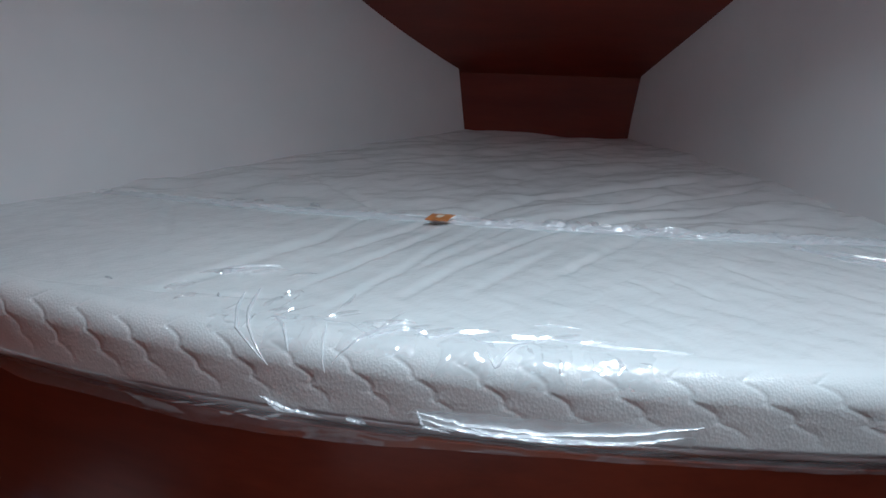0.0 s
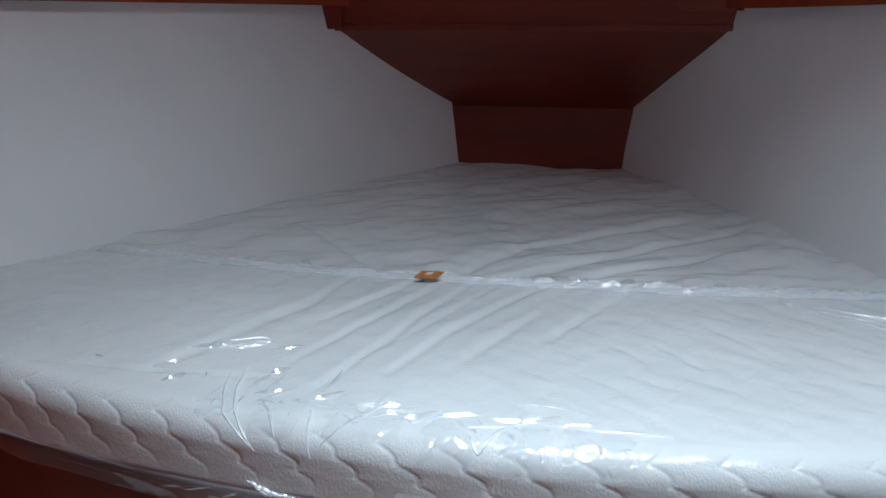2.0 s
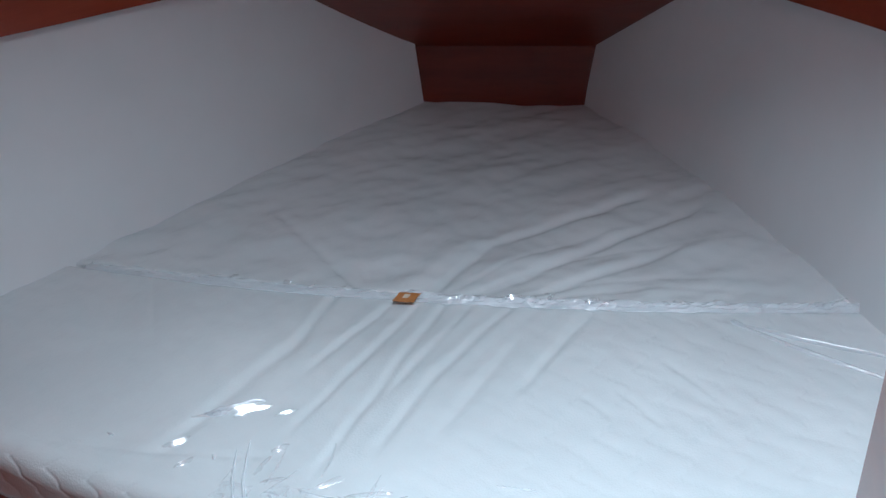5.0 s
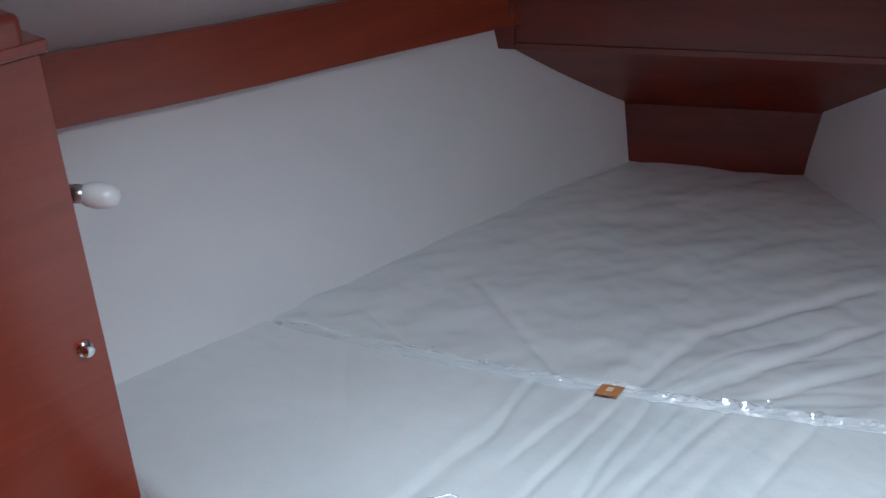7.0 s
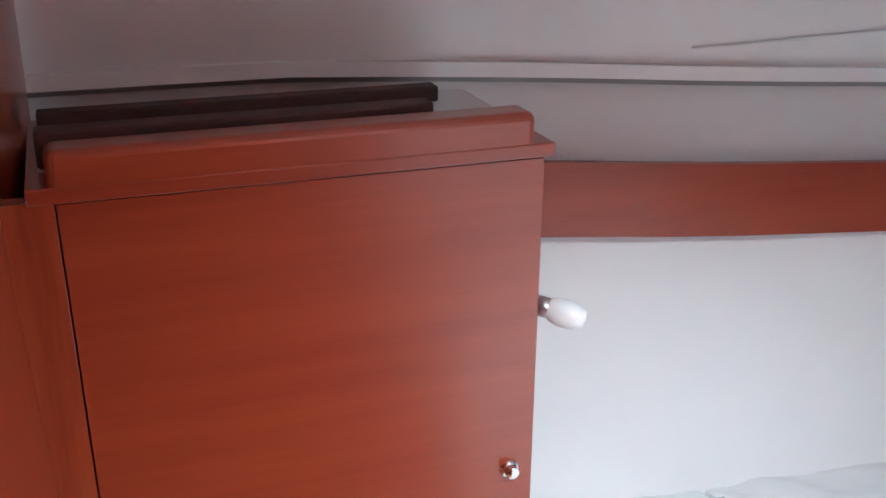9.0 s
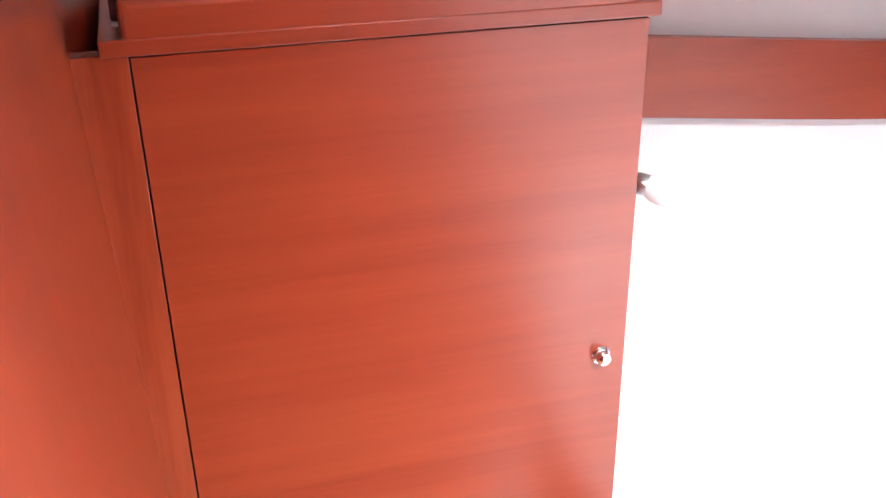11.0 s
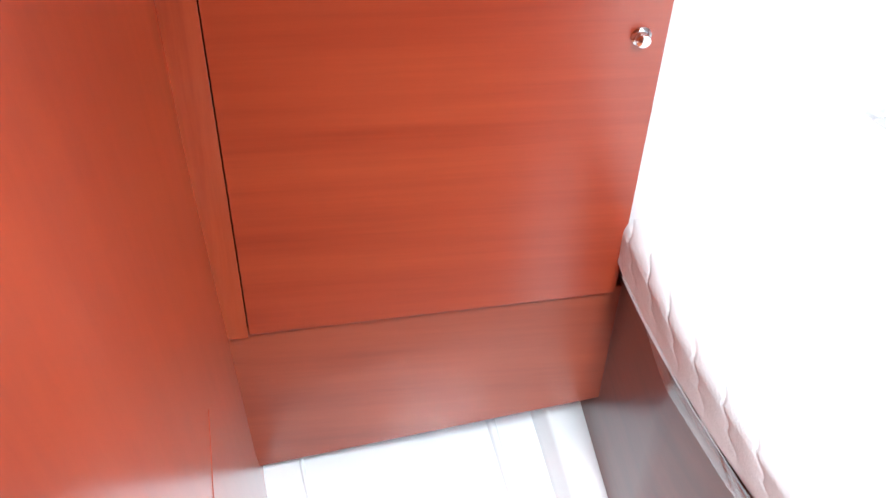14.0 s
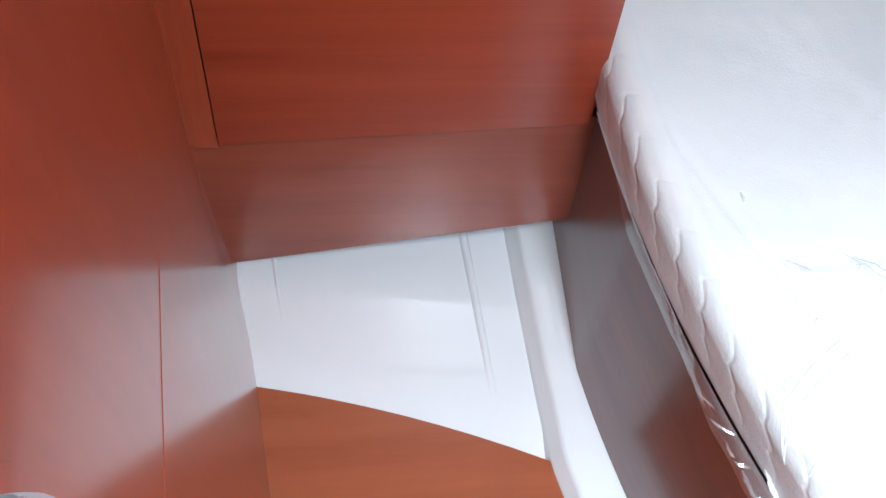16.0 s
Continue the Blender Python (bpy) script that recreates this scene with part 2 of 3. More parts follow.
def run_along(line, out, low, high, inset, thick, first=0, last=None):
    """A board that follows the hull, inset from the lining by inset and thick metres through."""
    ks = range(first, len(line) if last is None else last)
    grid = []
    for f in (0.0, 0.5, 1.0):
        grid.append([])
        for k in ks:
            z = low(line[k].y) * (1 - f) + high(line[k].y) * f
            grid[-1].append(side_point(line, out, k, z, inset))
    return sheet(grid, lambda i, j: out[list(ks)[j]] * thick)


def shelf_band(name, line, out, low, label):
    t = tagged(new(name), label, "shelf")
    t.matrix_basis = Matrix.Translation(side_point(line, out, len(line) // 2, 1.2))
    part("fascia", run_along(line, out, low, lambda y: low(y) + 0.142, 0.045, 0.018), MAHOGANY_Y, t)
    part("underside", run_along(line, out, lambda y: low(y) + 0.002, lambda y: low(y) + 0.012, 0.027, 0.030), MAHOGANY_SHADED, t)
    # White liner, its shade from the overhanging moulding put into the grey colour.
    part("shaded_liner", run_along(line, out, lambda y: low(y) + 0.13, lambda y: mould_z(y) + 0.01, 0.006, 0.004), GREY_STRIP, t, "white strip above the wooden fascia, greyed for the moulding's shade")
    # Added strip: paints the moulding's shade on the wall below it.
    part("shade_strip", run_along(line, out, lambda y: mould_z(y) - 0.001, lambda y: mould_z(y) + 0.017, 0.020, 0.010), SHADE_GREY, t, "dark grey strip standing in for the shade under the moulding")
    part("moulding", run_along(line, out, lambda y: mould_z(y) + 0.016, lambda y: mould_z(y) + 0.043, 0.062, 0.062), HEADLINER, t, "white rounded moulding under the deck side")
    return t


shelf_band("side_shelf", PORT_LINE, PORT_OUT, band_low, "long mahogany shelf fascia fixed along the port hull lining")
shelf_band("side_shelf", STAR_LINE, STAR_OUT, star_low, "long mahogany shelf fascia fixed along the starboard hull lining")


def deck_side(name, line, out, label):
    rows = []
    for f in (0, 0.25, 0.5, 0.75, 1.0):
        rows.append([side_point(line, out, k, (mould_z(line[k].y) + 0.043) * (1 - f) + 2.29 * f, 0.045 + 0.14 * f) for k in range(len(line))])
    return setting(name, sheet(rows, lambda i, j: out[j] * 0.02), HEADLINER, label, "wall", True)


def deck_point(k, f):
    return side_point(PORT_LINE, PORT_OUT, k, (mould_z(PORT_LINE[k].y) + 0.043) * (1 - f) + 2.29 * f, 0.048 + 0.14 * f)


deck_side("wall_deck_port", PORT_LINE, PORT_OUT, "white sloping deck side above the port shelf")
deck_side("wall_deck_starboard", STAR_LINE, STAR_OUT, "white sloping deck side above the starboard shelf")


def trim_strip(points, label):
    rows = [[p + Vector((0, 0, d)) + Vector((e, 0, 0)) for p in points] for d, e in ((-0.003, 0.0), (-0.0015, 0.002), (0.0015, 0.002), (0.003, 0.0))]
    return setting("trim_joint", sheet(rows), JOINT_GREY, label, "trim", True)


trim_strip([deck_point(k, 0.035 + 0.0095 * (k - 16)) for k in range(17, len(PORT_LINE))], "grey joint between the deck side panels")
cross = [deck_point(24, 0.03 + 0.9 * q / 8).lerp(deck_point(22, 0.03 + 0.9 * q / 8), min(1.0, q / 4)) for q in range(9)]
rows = [[p + Vector((0.002, d, 0)) for p in cross] for d in (-0.003, 0.003)]
setting("trim_joint", sheet(rows), JOINT_GREY, "grey upright joint between the deck side panels", "trim", True)


def ceiling_with_holes(holes):
    """The deckhead in strips round the openings."""
    bm = bmesh.new()
    xs = sorted({-1.2, 3.4, *(h[0] - h[2] / 2 for h in holes), *(h[0] + h[2] / 2 for h in holes)})
    ys = sorted({-3.2, 2.8, *(h[1] - h[3] / 2 for h in holes), *(h[1] + h[3] / 2 for h in holes)})
    for x0, x1 in zip(xs, xs[1:]):
        for y0, y1 in zip(ys, ys[1:]):
            cx, cy = (x0 + x1) / 2, (y0 + y1) / 2
            if any(abs(cx - h[0]) < h[2] / 2 and abs(cy - h[1]) < h[3] / 2 for h in holes):
                continue
            piece = box(x0, x1, y0, y1, 2.26, 2.34)
            me = bpy.data.meshes.new("strip")
            piece.to_mesh(me)
            piece.free()
            bm.from_mesh(me)
            bpy.data.meshes.remove(me)
    bmesh.ops.remove_doubles(bm, verts=bm.verts, dist=1e-4)
    return bm


setting("ceiling", ceiling_with_holes([HATCH, SALOON_OPENING]), HEADLINER, "white deckhead with a square hatch and an added opening over the saloon", "ceiling")

# Unseen deep sides added round the hatch to keep its light off the bow.
for name, x0, x1, y0, y1 in (("wall_baffle_fore", -0.41, 0.41, 0.23, 0.26), ("wall_baffle_aft", -0.41, 0.41, -0.26, -0.23), ("wall_baffle_port", -0.41, -0.38, -0.23, 0.23), ("wall_baffle_starboard", 0.38, 0.41, -0.23, 0.23)):
    setting(name, box(HATCH[0] + x0, HATCH[0] + x1, HATCH[1] + y0, HATCH[1] + y1, 2.30, 2.68), MAHOGANY_SHADED, "unseen wooden baffle round the deck hatch that narrows its light", "hatch coaming")

# bow: small upright panel, sloping underside, fascia with end cheeks
BL, BR = Vector((-0.094, 1.893, 0.66)), Vector((0.344, 2.157, 0.66))
TL, TR = Vector((-0.142, 1.901, 0.864)), Vector((0.346, 2.212, 0.856))
OL, OR = Vector((-0.283, 1.498, 1.122)), Vector((0.711, 2.010, 1.136))
flat = (BR - BL).cross(TL - BL).normalized()
TR = TR - flat * (TR - BL).dot(flat)
across = (OR - OL).normalized()
ahead = Vector((-across.y, across.x, 0)).normalized()
locker = tagged(new("bow_locker"), "mahogany anchor locker front above the foot of the berth, darkened for shade", "locker")
locker.matrix_basis = Matrix.Translation((BL + BR) / 2)
wide = 0.16 * across
SINK = Vector((0, 0, -0.003)) + ahead * 0.004      # the sloping panel laps over the top of the end panel
part("end_panel", prism([BL - wide, BR + wide, TR + wide, TL - wide], ahead * 0.018), MAHOGANY_SHADED, locker)
part("sloping_panel", prism([TL - 0.2 * across + SINK, TR + 0.2 * across + SINK, OR + 0.12 * across, OL - 0.12 * across], Vector((0, 0, 0.018)) + ahead * 0.01), MAHOGANY_SHADED, locker)
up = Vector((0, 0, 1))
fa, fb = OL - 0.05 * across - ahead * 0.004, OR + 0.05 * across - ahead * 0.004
part("fascia", prism([fa, fb, fb + up * 0.36, fa + up * 0.36], ahead * 0.02, 0.003), MAHOGANY_SHADED, locker)
part("lip", prism([fa - up * 0.006, fb - up * 0.006, fb + up * 0.012, fa + up * 0.012], -ahead * 0.004, 0.0015), MAHOGANY_SHADED, locker)
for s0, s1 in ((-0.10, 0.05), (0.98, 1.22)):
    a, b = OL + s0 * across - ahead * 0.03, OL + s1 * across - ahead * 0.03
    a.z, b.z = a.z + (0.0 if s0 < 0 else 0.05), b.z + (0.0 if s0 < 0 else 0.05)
    part("cheek", prism([a, b, b + up * 0.33, a + up * 0.33], ahead * 0.024, 0.003), MAHOGANY_SHADED, locker)

# ---- sole, white moulding, berth front ----


def sole_edge(f):
    """The curved outboard edge of the wooden sole, from the bulkhead to the berth."""
    return Vector((0.253 + 0.11 * f + 0.073 * f * f, -0.526 + 0.567 * f, 0.0))


def bulk_y(x, z):
    """The bulkhead leans a little, in a slight twist from the sole to the deckhead."""
    low = -0.560 + 0.13 * x
    f = max(0.0, z) / 1.2
    cove = (0.024 + 0.022 * max(0.0, 1 - f)) * min(1.0, 0.3 + z / 0.45) * math.exp(-(x / 0.13) ** 2)
    return low * (1 - f) - 0.611 * f - cove


edge = [sole_edge(k / 16) for k in range(17)]
plinth = [Vector((x, front_y(x) - 0.10, 0)) for x in np.linspace(0.45, 2.2, 14)]
outline = edge + plinth + [Vector((2.6, -0.62, 0)), Vector((0.2, -0.62, 0))]
sole = prism(outline, Vector((0, 0, -0.025)))
setting("floor_saloon", box(-0.6, 2.9, -3.1, -0.622, -0.03, -0.002, 0.002), GELCOAT, "white moulded floor beyond the doorway", "floor")
setting("floor", sole, TEAK_SOLE, "varnished wooden cabin sole with a curved edge", "floor")

def grp_top(f):
    return Vector((-0.30, -0.66 + 0.86 * f, -0.006))


upper = [grp_top(-0.1 + 1.1 * k / 16) for k in range(17)]
lower = [sole_edge(-0.1 + 1.1 * k / 16) for k in range(17)]
grp = []
for j in range(13):
    f = j / 12
    row = []
    for a, b in zip(lower, upper):
        a = a + Vector((0.02, -0.006, -0.012)) if j == 0 else a
        p = a.lerp(b, f)
        p.z = -0.008 if j else -0.03
        row.append(p)
    grp.append(row)
setting("floor_moulding", sheet(grp, lambda i, j: Vector((-0.01, 0, -0.03))), GELCOAT, "glossy white moulded side of the sole under the cabinet", "moulding", True)


def board_y(x):
    """The front board of the berth: square to the locker at first, then bowed like the mattress."""
    return max(0.107, front_y(x) + 0.002)


def kick_y(x):
    """The foot of the white kick moulding."""
    return max(0.013 + 0.045 * x + 0.03 * x * x, front_y(x) - 0.10)


def kick_moulding():
    xs = np.linspace(-0.34, 2.2, 90)
    rows = []
    for d, z in ((-0.004, -0.02), (0.0, 0.002), (0.003, 0.006), (0.017, 0.031), (0.021, 0.037), (0.028, 0.040)):
        rows.append([Vector((x, kick_y(x) + d, z)) for x in xs])
    for f, z in ((0.55, 0.041), (0.9, 0.042), (0.97, 0.046), (1.0, 0.056)):
        rows.append([Vector((x, (kick_y(x) + 0.028) * (1 - f) + (board_y(x) + 0.004) * f, z)) for x in xs])
    return sheet(rows, lambda i, j: Vector((0, 0.012, -0.012)))


setting("kick_moulding", kick_moulding(), GELCOAT, "glossy white kick moulding along the foot of the berth", "moulding", True)


def floor_rib(a, b, wide, tall, label):
    """A low rounded rib in the white moulding that tapers off towards the sole."""
    a, b = Vector(a), Vector(b)
    side = Vector((-(b - a).y, (b - a).x, 0)).normalized()
    rows = []
    for w, h in ((-1.0, -0.3), (-0.75, 0.35), (-0.4, 0.85), (0.0, 1.0), (0.4, 0.85), (0.75, 0.35), (1.0, -0.3)):
        rows.append([a.lerp(b, k / 15) + side * (w * wide * (1 - 0.35 * k / 15)) + Vector((0, 0, -0.008 + h * tall * (1 - (k / 15) ** 4))) for k in range(16)])
    setting("trim_rib", sheet(rows), GELCOAT, label, "trim", True)


floor_rib((-0.28, -0.098, 0), (0.285, -0.057, 0), 0.013, 0.008, "raised white rib in the floor moulding beside the kick")
floor_rib((-0.28, -0.53, 0), (0.10, -0.478, 0), 0.007, 0.004, "low white rib in the floor moulding beside the bulkhead")

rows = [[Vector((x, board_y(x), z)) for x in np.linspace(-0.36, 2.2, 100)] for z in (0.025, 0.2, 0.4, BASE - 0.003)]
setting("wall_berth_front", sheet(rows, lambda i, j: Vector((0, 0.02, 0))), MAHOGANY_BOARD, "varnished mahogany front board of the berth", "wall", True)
board = [Vector((x, board_y(x) + 0.012, BASE)) for x in np.linspace(-0.4, 2.2, 30)] + [Vector((1.75, 1.2, BASE)), Vector((0.4, 2.35, BASE)), Vector((-0.25, 2.0, BASE))]
setting("berth_board", prism(board, Vector((0, 0, -0.02))), MAHOGANY_X, "wooden board under the mattresses", "bed base")

# ---- bulkhead with the doorway ----
def doorway_edge(z):
    return between(z, (0.5, 1.0, 1.1, 1.165, 1.195, 1.22, 1.25, 1.28, 1.34, 2.26), (0.80, 0.858, 0.878, 0.903, 0.923, 0.948, 0.987, 1.03, 1.09, 1.16))


def bulk_piece(first, last, lift=0.0, thick=0.014, n=8, top=2.26):
    zs = [-0.02 + (top + 0.02) * k / 90 for k in range(91)]
    rows = []
    for z in zs:
        a, b = first(z), last(z)
        rows.append([Vector((x, bulk_y(x, z) + lift, z)) for x in np.linspace(a, b, n)])
    return sheet(rows, lambda i, j: Vector((0, -thick, 0)))


bulk = setting("wall_bulkhead", bulk_piece(lambda z: -0.38, doorway_edge, n=60), MAHOGANY_BULKHEAD, "glossy mahogany bulkhead beside the hanging locker", "wall", True)
rows = []
for dz in (0.0, 0.0014):
    rows.append([Vector((x, bulk_y(x, 0.924 - 0.205 * x + dz) + 0.0008, 0.924 - 0.205 * x + dz)) for x in np.linspace(0.48, 0.80, 30)])
part("panel_joint", sheet(rows, lambda i, j: Vector((0, -0.002, 0))), MAHOGANY_BULKHEAD, bulk, "fine joint in the veneer")
setting("trim_doorway", bulk_piece(lambda z: doorway_edge(z) - 0.022, lambda z: doorway_edge(z) + 0.002, 0.004, 0.022, 3), MAHOGANY_BULKHEAD, "mahogany edging round the doorway in the bulkhead", "trim", True)
setting("wall_bulkhead_starboard", box(2.10, 2.14, -0.9, 0.2, 0, 2.26), MAHOGANY_Z, "mahogany bulkhead on the starboard side", "wall")

# the saloon behind the doorway, closed round the camera: unseen walls added, dark to hold bounced light down
setting("wall_aft", box(-1.2, 3.4, -3.12, -3.06, -0.05, 2.3), MAHOGANY_Y, "unseen end wall of the saloon, mahogany to cut bounced light", "wall")
setting("wall_saloon_port", box(-0.64, -0.60, -3.1, -0.62, -0.05, 2.3), MAHOGANY_Y, "unseen side of the saloon, mahogany to cut bounced light", "wall")
setting("wall_saloon_starboard", box(2.9, 2.94, -3.1, 1.2, -0.05, 2.3), MAHOGANY_Y, "unseen side of the saloon, mahogany to cut bounced light", "wall")

# ---- hanging locker on the port side ----


def hanging_locker():
    t = thing("hanging_locker", (-0.2, -0.25, 0.22), "mahogany hanging locker with one door beside the berth", "cabinet")
    part("carcass", box(-0.36, -0.024, -0.602, 0.076, 0.225, 1.538, 0.002), MAHOGANY_SHADED, t)
    part("base_panel", prism([Vector((-0.042, -0.66, 0.020)), Vector((-0.042, 0.112, 0.172)), Vector((-0.042, 0.112, 0.488)), Vector((-0.042, -0.66, 0.437))], Vector((0.026, 0, 0)), 0.003), MAHOGANY_BASE, t)
    part("side_panel", box(-0.36, -0.02, 0.0765, 0.084, 0.222, 1.546, 0.002), MAHOGANY_Z, t)
    part("stile", prism([Vector((-0.03, -0.66, 0.435)), Vector((-0.03, -0.5675, 0.435)), Vector((-0.03, -0.5845, 1.54)), Vector((-0.03, -0.66, 1.54))], Vector((0.031, 0, 0)), 0.0006), MAHOGANY_Z, t, "rounded corner post with upright grain")
    door = part("door", prism([Vector((-0.016, -0.565, 0.447)), Vector((-0.016, 0.088, 0.492)), Vector((-0.016, 0.088, 1.5365)), Vector((-0.016, -0.582, 1.5365))], Vector((0.020, 0, 0)), 0.0008), MAHOGANY_Y, t, "flat mahogany door with level grain")
    m = Matrix.Translation((0.004, 0.048, 1.02)) @ Matrix.Rotation(radians(90), 4, "Y")
    part("knob", lathe([(0, 0.0), (0.015, 0.0), (0.0155, 0.003), (0.012, 0.005), (0.0095, 0.007), (0.0095, 0.013), (0.011, 0.015), (0.0105, 0.018), (0.007, 0.0195), (0, 0.0195)], m), CHROME, door, "round chrome push knob", True)
    part("top_ledge", box(-0.36, 0.014, -0.616, 0.100, 1.540, 1.561, 0.0025, seg=3), MAHOGANY_Y, t)
    part("top_lining", box(-0.345, -0.055, -0.600, 0.090, 1.5605, 1.5655, 0.001), GREY_STRIP, t, "grey vinyl lining on the locker top")
    part("fiddle_rail", box(-0.05, 0.0125, -0.590, 0.070, 1.543, 1.607, 0.012, seg=4), MAHOGANY_Y, t, "raised fiddle rail with rounded ends")
    return t


hanging_locker()
rail = thing("curtain_rail", (-0.2, -0.4, 1.5655), "dark rail on the locker top with an added dark bar behind it", "rail")
# Bar added to draw the dark band behind the rail.
part("rail_bar", box(-0.30, -0.262, -0.60, 0.02, 1.566, 1.592, 0.004), RAIL_WOOD, rail)
part("rail_bar", box(-0.098, -0.058, -0.60, -0.06, 1.566, 1.615, 0.004), RAIL_WOOD, rail)

# starboard locker: only its edge and knob come into view
star = thing("hanging_locker", (1.75, 0.1, 0.2), "mahogany hanging locker on the starboard side of the doorway", "cabinet")
turn = Matrix.Translation((1.582, 0.275, 0)) @ Matrix.Rotation(radians(20), 4, "Z")
part("carcass", box(0.022, 0.4, -0.55, -0.004, 0.1, 1.52, 0.003, turn), MAHOGANY_SHADED, star)
sdoor = part("door", box(0.0, 0.02, -0.54, 0.0, 0.43, 1.53, 0.003, turn), MAHOGANY_Y, star)
part("top_ledge", box(-0.012, 0.4, -0.56, 0.012, 1.55, 1.572, 0.005, turn), MAHOGANY_Y, star)
m = turn @ Matrix.Translation((0.0, -0.035, 1.02)) @ Matrix.Rotation(radians(-90), 4, "Y")
part("knob", lathe([(0, 0.0), (0.015, 0.0), (0.0155, 0.003), (0.012, 0.005), (0.0095, 0.007), (0.0095, 0.013), (0.011, 0.015), (0.0105, 0.018), (0.007, 0.0195), (0, 0.0195)], m), CHROME, sdoor, "round chrome push knob", True)

# reading lamp on the forward side of the port locker
lamp = thing("reading_lamp", (-0.045, 0.084, 1.28), "small reading lamp with white glass on the locker side", "lamp")
way = Matrix.Translation((-0.05, 0.10, 1.282)) @ Vector((0.07, 0.09, -0.022)).to_track_quat("Z", "Y").to_matrix().to_4x4() @ Matrix.Scale(0.88, 4)
base = Matrix.Translation((-0.06, 0.0842, 1.284)) @ Matrix.Rotation(radians(-90), 4, "X")
part("base", lathe([(0, 0), (0.03, 0), (0.03, 0.006), (0.012, 0.012), (0.010, 0.022), (0, 0.022)], base), CHROME, lamp, "", True)
part("collar", lathe([(0, -0.012), (0.0175, -0.012), (0.019, -0.010), (0.019, 0.010), (0.0175, 0.012), (0.0175, 0.016), (0.019, 0.018), (0.019, 0.034), (0.0175, 0.036), (0, 0.036)], way), STEEL, lamp, "brushed steel collar", True)
part("shade", lathe([(0, 0.032), (0.017, 0.032), (0.024, 0.045), (0.027, 0.062), (0.0245, 0.085), (0.016, 0.101), (0, 0.105)], way), OPAL, lamp, "rounded white glass shade", True)

# ---- mattresses ----


def crease(p, f, sharp=1.6):
    return (1 - abs(noise.noise(Vector(p) * f))) ** sharp


# furrows pressed into the aft mattress by its film: two ends, depth and half width
AFT_FOLDS = [((0.37, 0.84), (0.416, 0.643), 0.006, 0.010), ((0.416, 0.643), (0.423, 0.264), 0.006, 0.014), ((0.558, 0.87), (0.590, 0.43), 0.006, 0.009),
             ((0.50, 0.86), (0.497, 0.60), 0.005, 0.008), ((0.600, 0.93), (0.700, 0.38), 0.006, 0.009), ((0.735, 1.00), (0.726, 0.71), 0.007, 0.010),
             ((0.726, 0.71), (0.765, 0.46), 0.006, 0.010), ((0.805, 0.92), (0.835, 0.56), 0.005, 0.012), ((0.893, 1.07), (0.898, 0.74), 0.007, 0.010),
             ((0.66, 0.93), (0.68, 0.62), 0.004, 0.008), ((-0.03, 0.66), (0.14, 0.50), 0.005, 0.010), ((0.19, 0.155), (0.404, 0.238), 0.004, 0.007),
             ((0.404, 0.238), (0.62, 0.35), 0.004, 0.007), ((1.02, 0.795), (1.085, 0.77), 0.004, 0.008), ((1.07, 0.85), (1.18, 0.80), 0.004, 0.008), ((1.12, 0.98), (1.30, 0.90), 0.004, 0.009)]
FORE_FOLDS = [((0.76, 1.62), (0.555, 1.202), 0.008, 0.012), ((0.555, 1.202), (0.558, 0.96), 0.007, 0.010), ((0.90, 1.60), (0.66, 1.03), 0.008, 0.012), ((0.03, 1.06), (0.304, 0.93), 0.006, 0.012), ((0.304, 0.93), (0.44, 0.87), 0.006, 0.009), ((0.95, 1.42), (0.78, 1.10), 0.006, 0.010)]


def furrow(x, y, ax, ay, bx, by, deep, wide):
    """One furrow with a soft shoulder along a straight run, fading at both ends."""
    dx, dy = bx - ax, by - ay
    run = math.hypot(dx, dy)
    f = ((x - ax) * dx + (y - ay) * dy) / run ** 2
    if f < -0.15 or f > 1.15:
        return 0.0
    d = ((x - ax) * dy - (y - ay) * dx) / run
    if abs(d) > 0.06:
        return 0.0
    d += 0.006 * noise.noise(Vector((x * 9, y * 9, 2.0)))
    fade = min(1.0, (f + 0.15) / 0.15, (1.15 - f) / 0.3)
    return fade * deep * 0.72 * (-0.85 * math.exp(-(d / (1.15 * wide)) ** 2) + 0.2 * math.exp(-((d - 2.2 * wide) / (1.3 * wide)) ** 2))


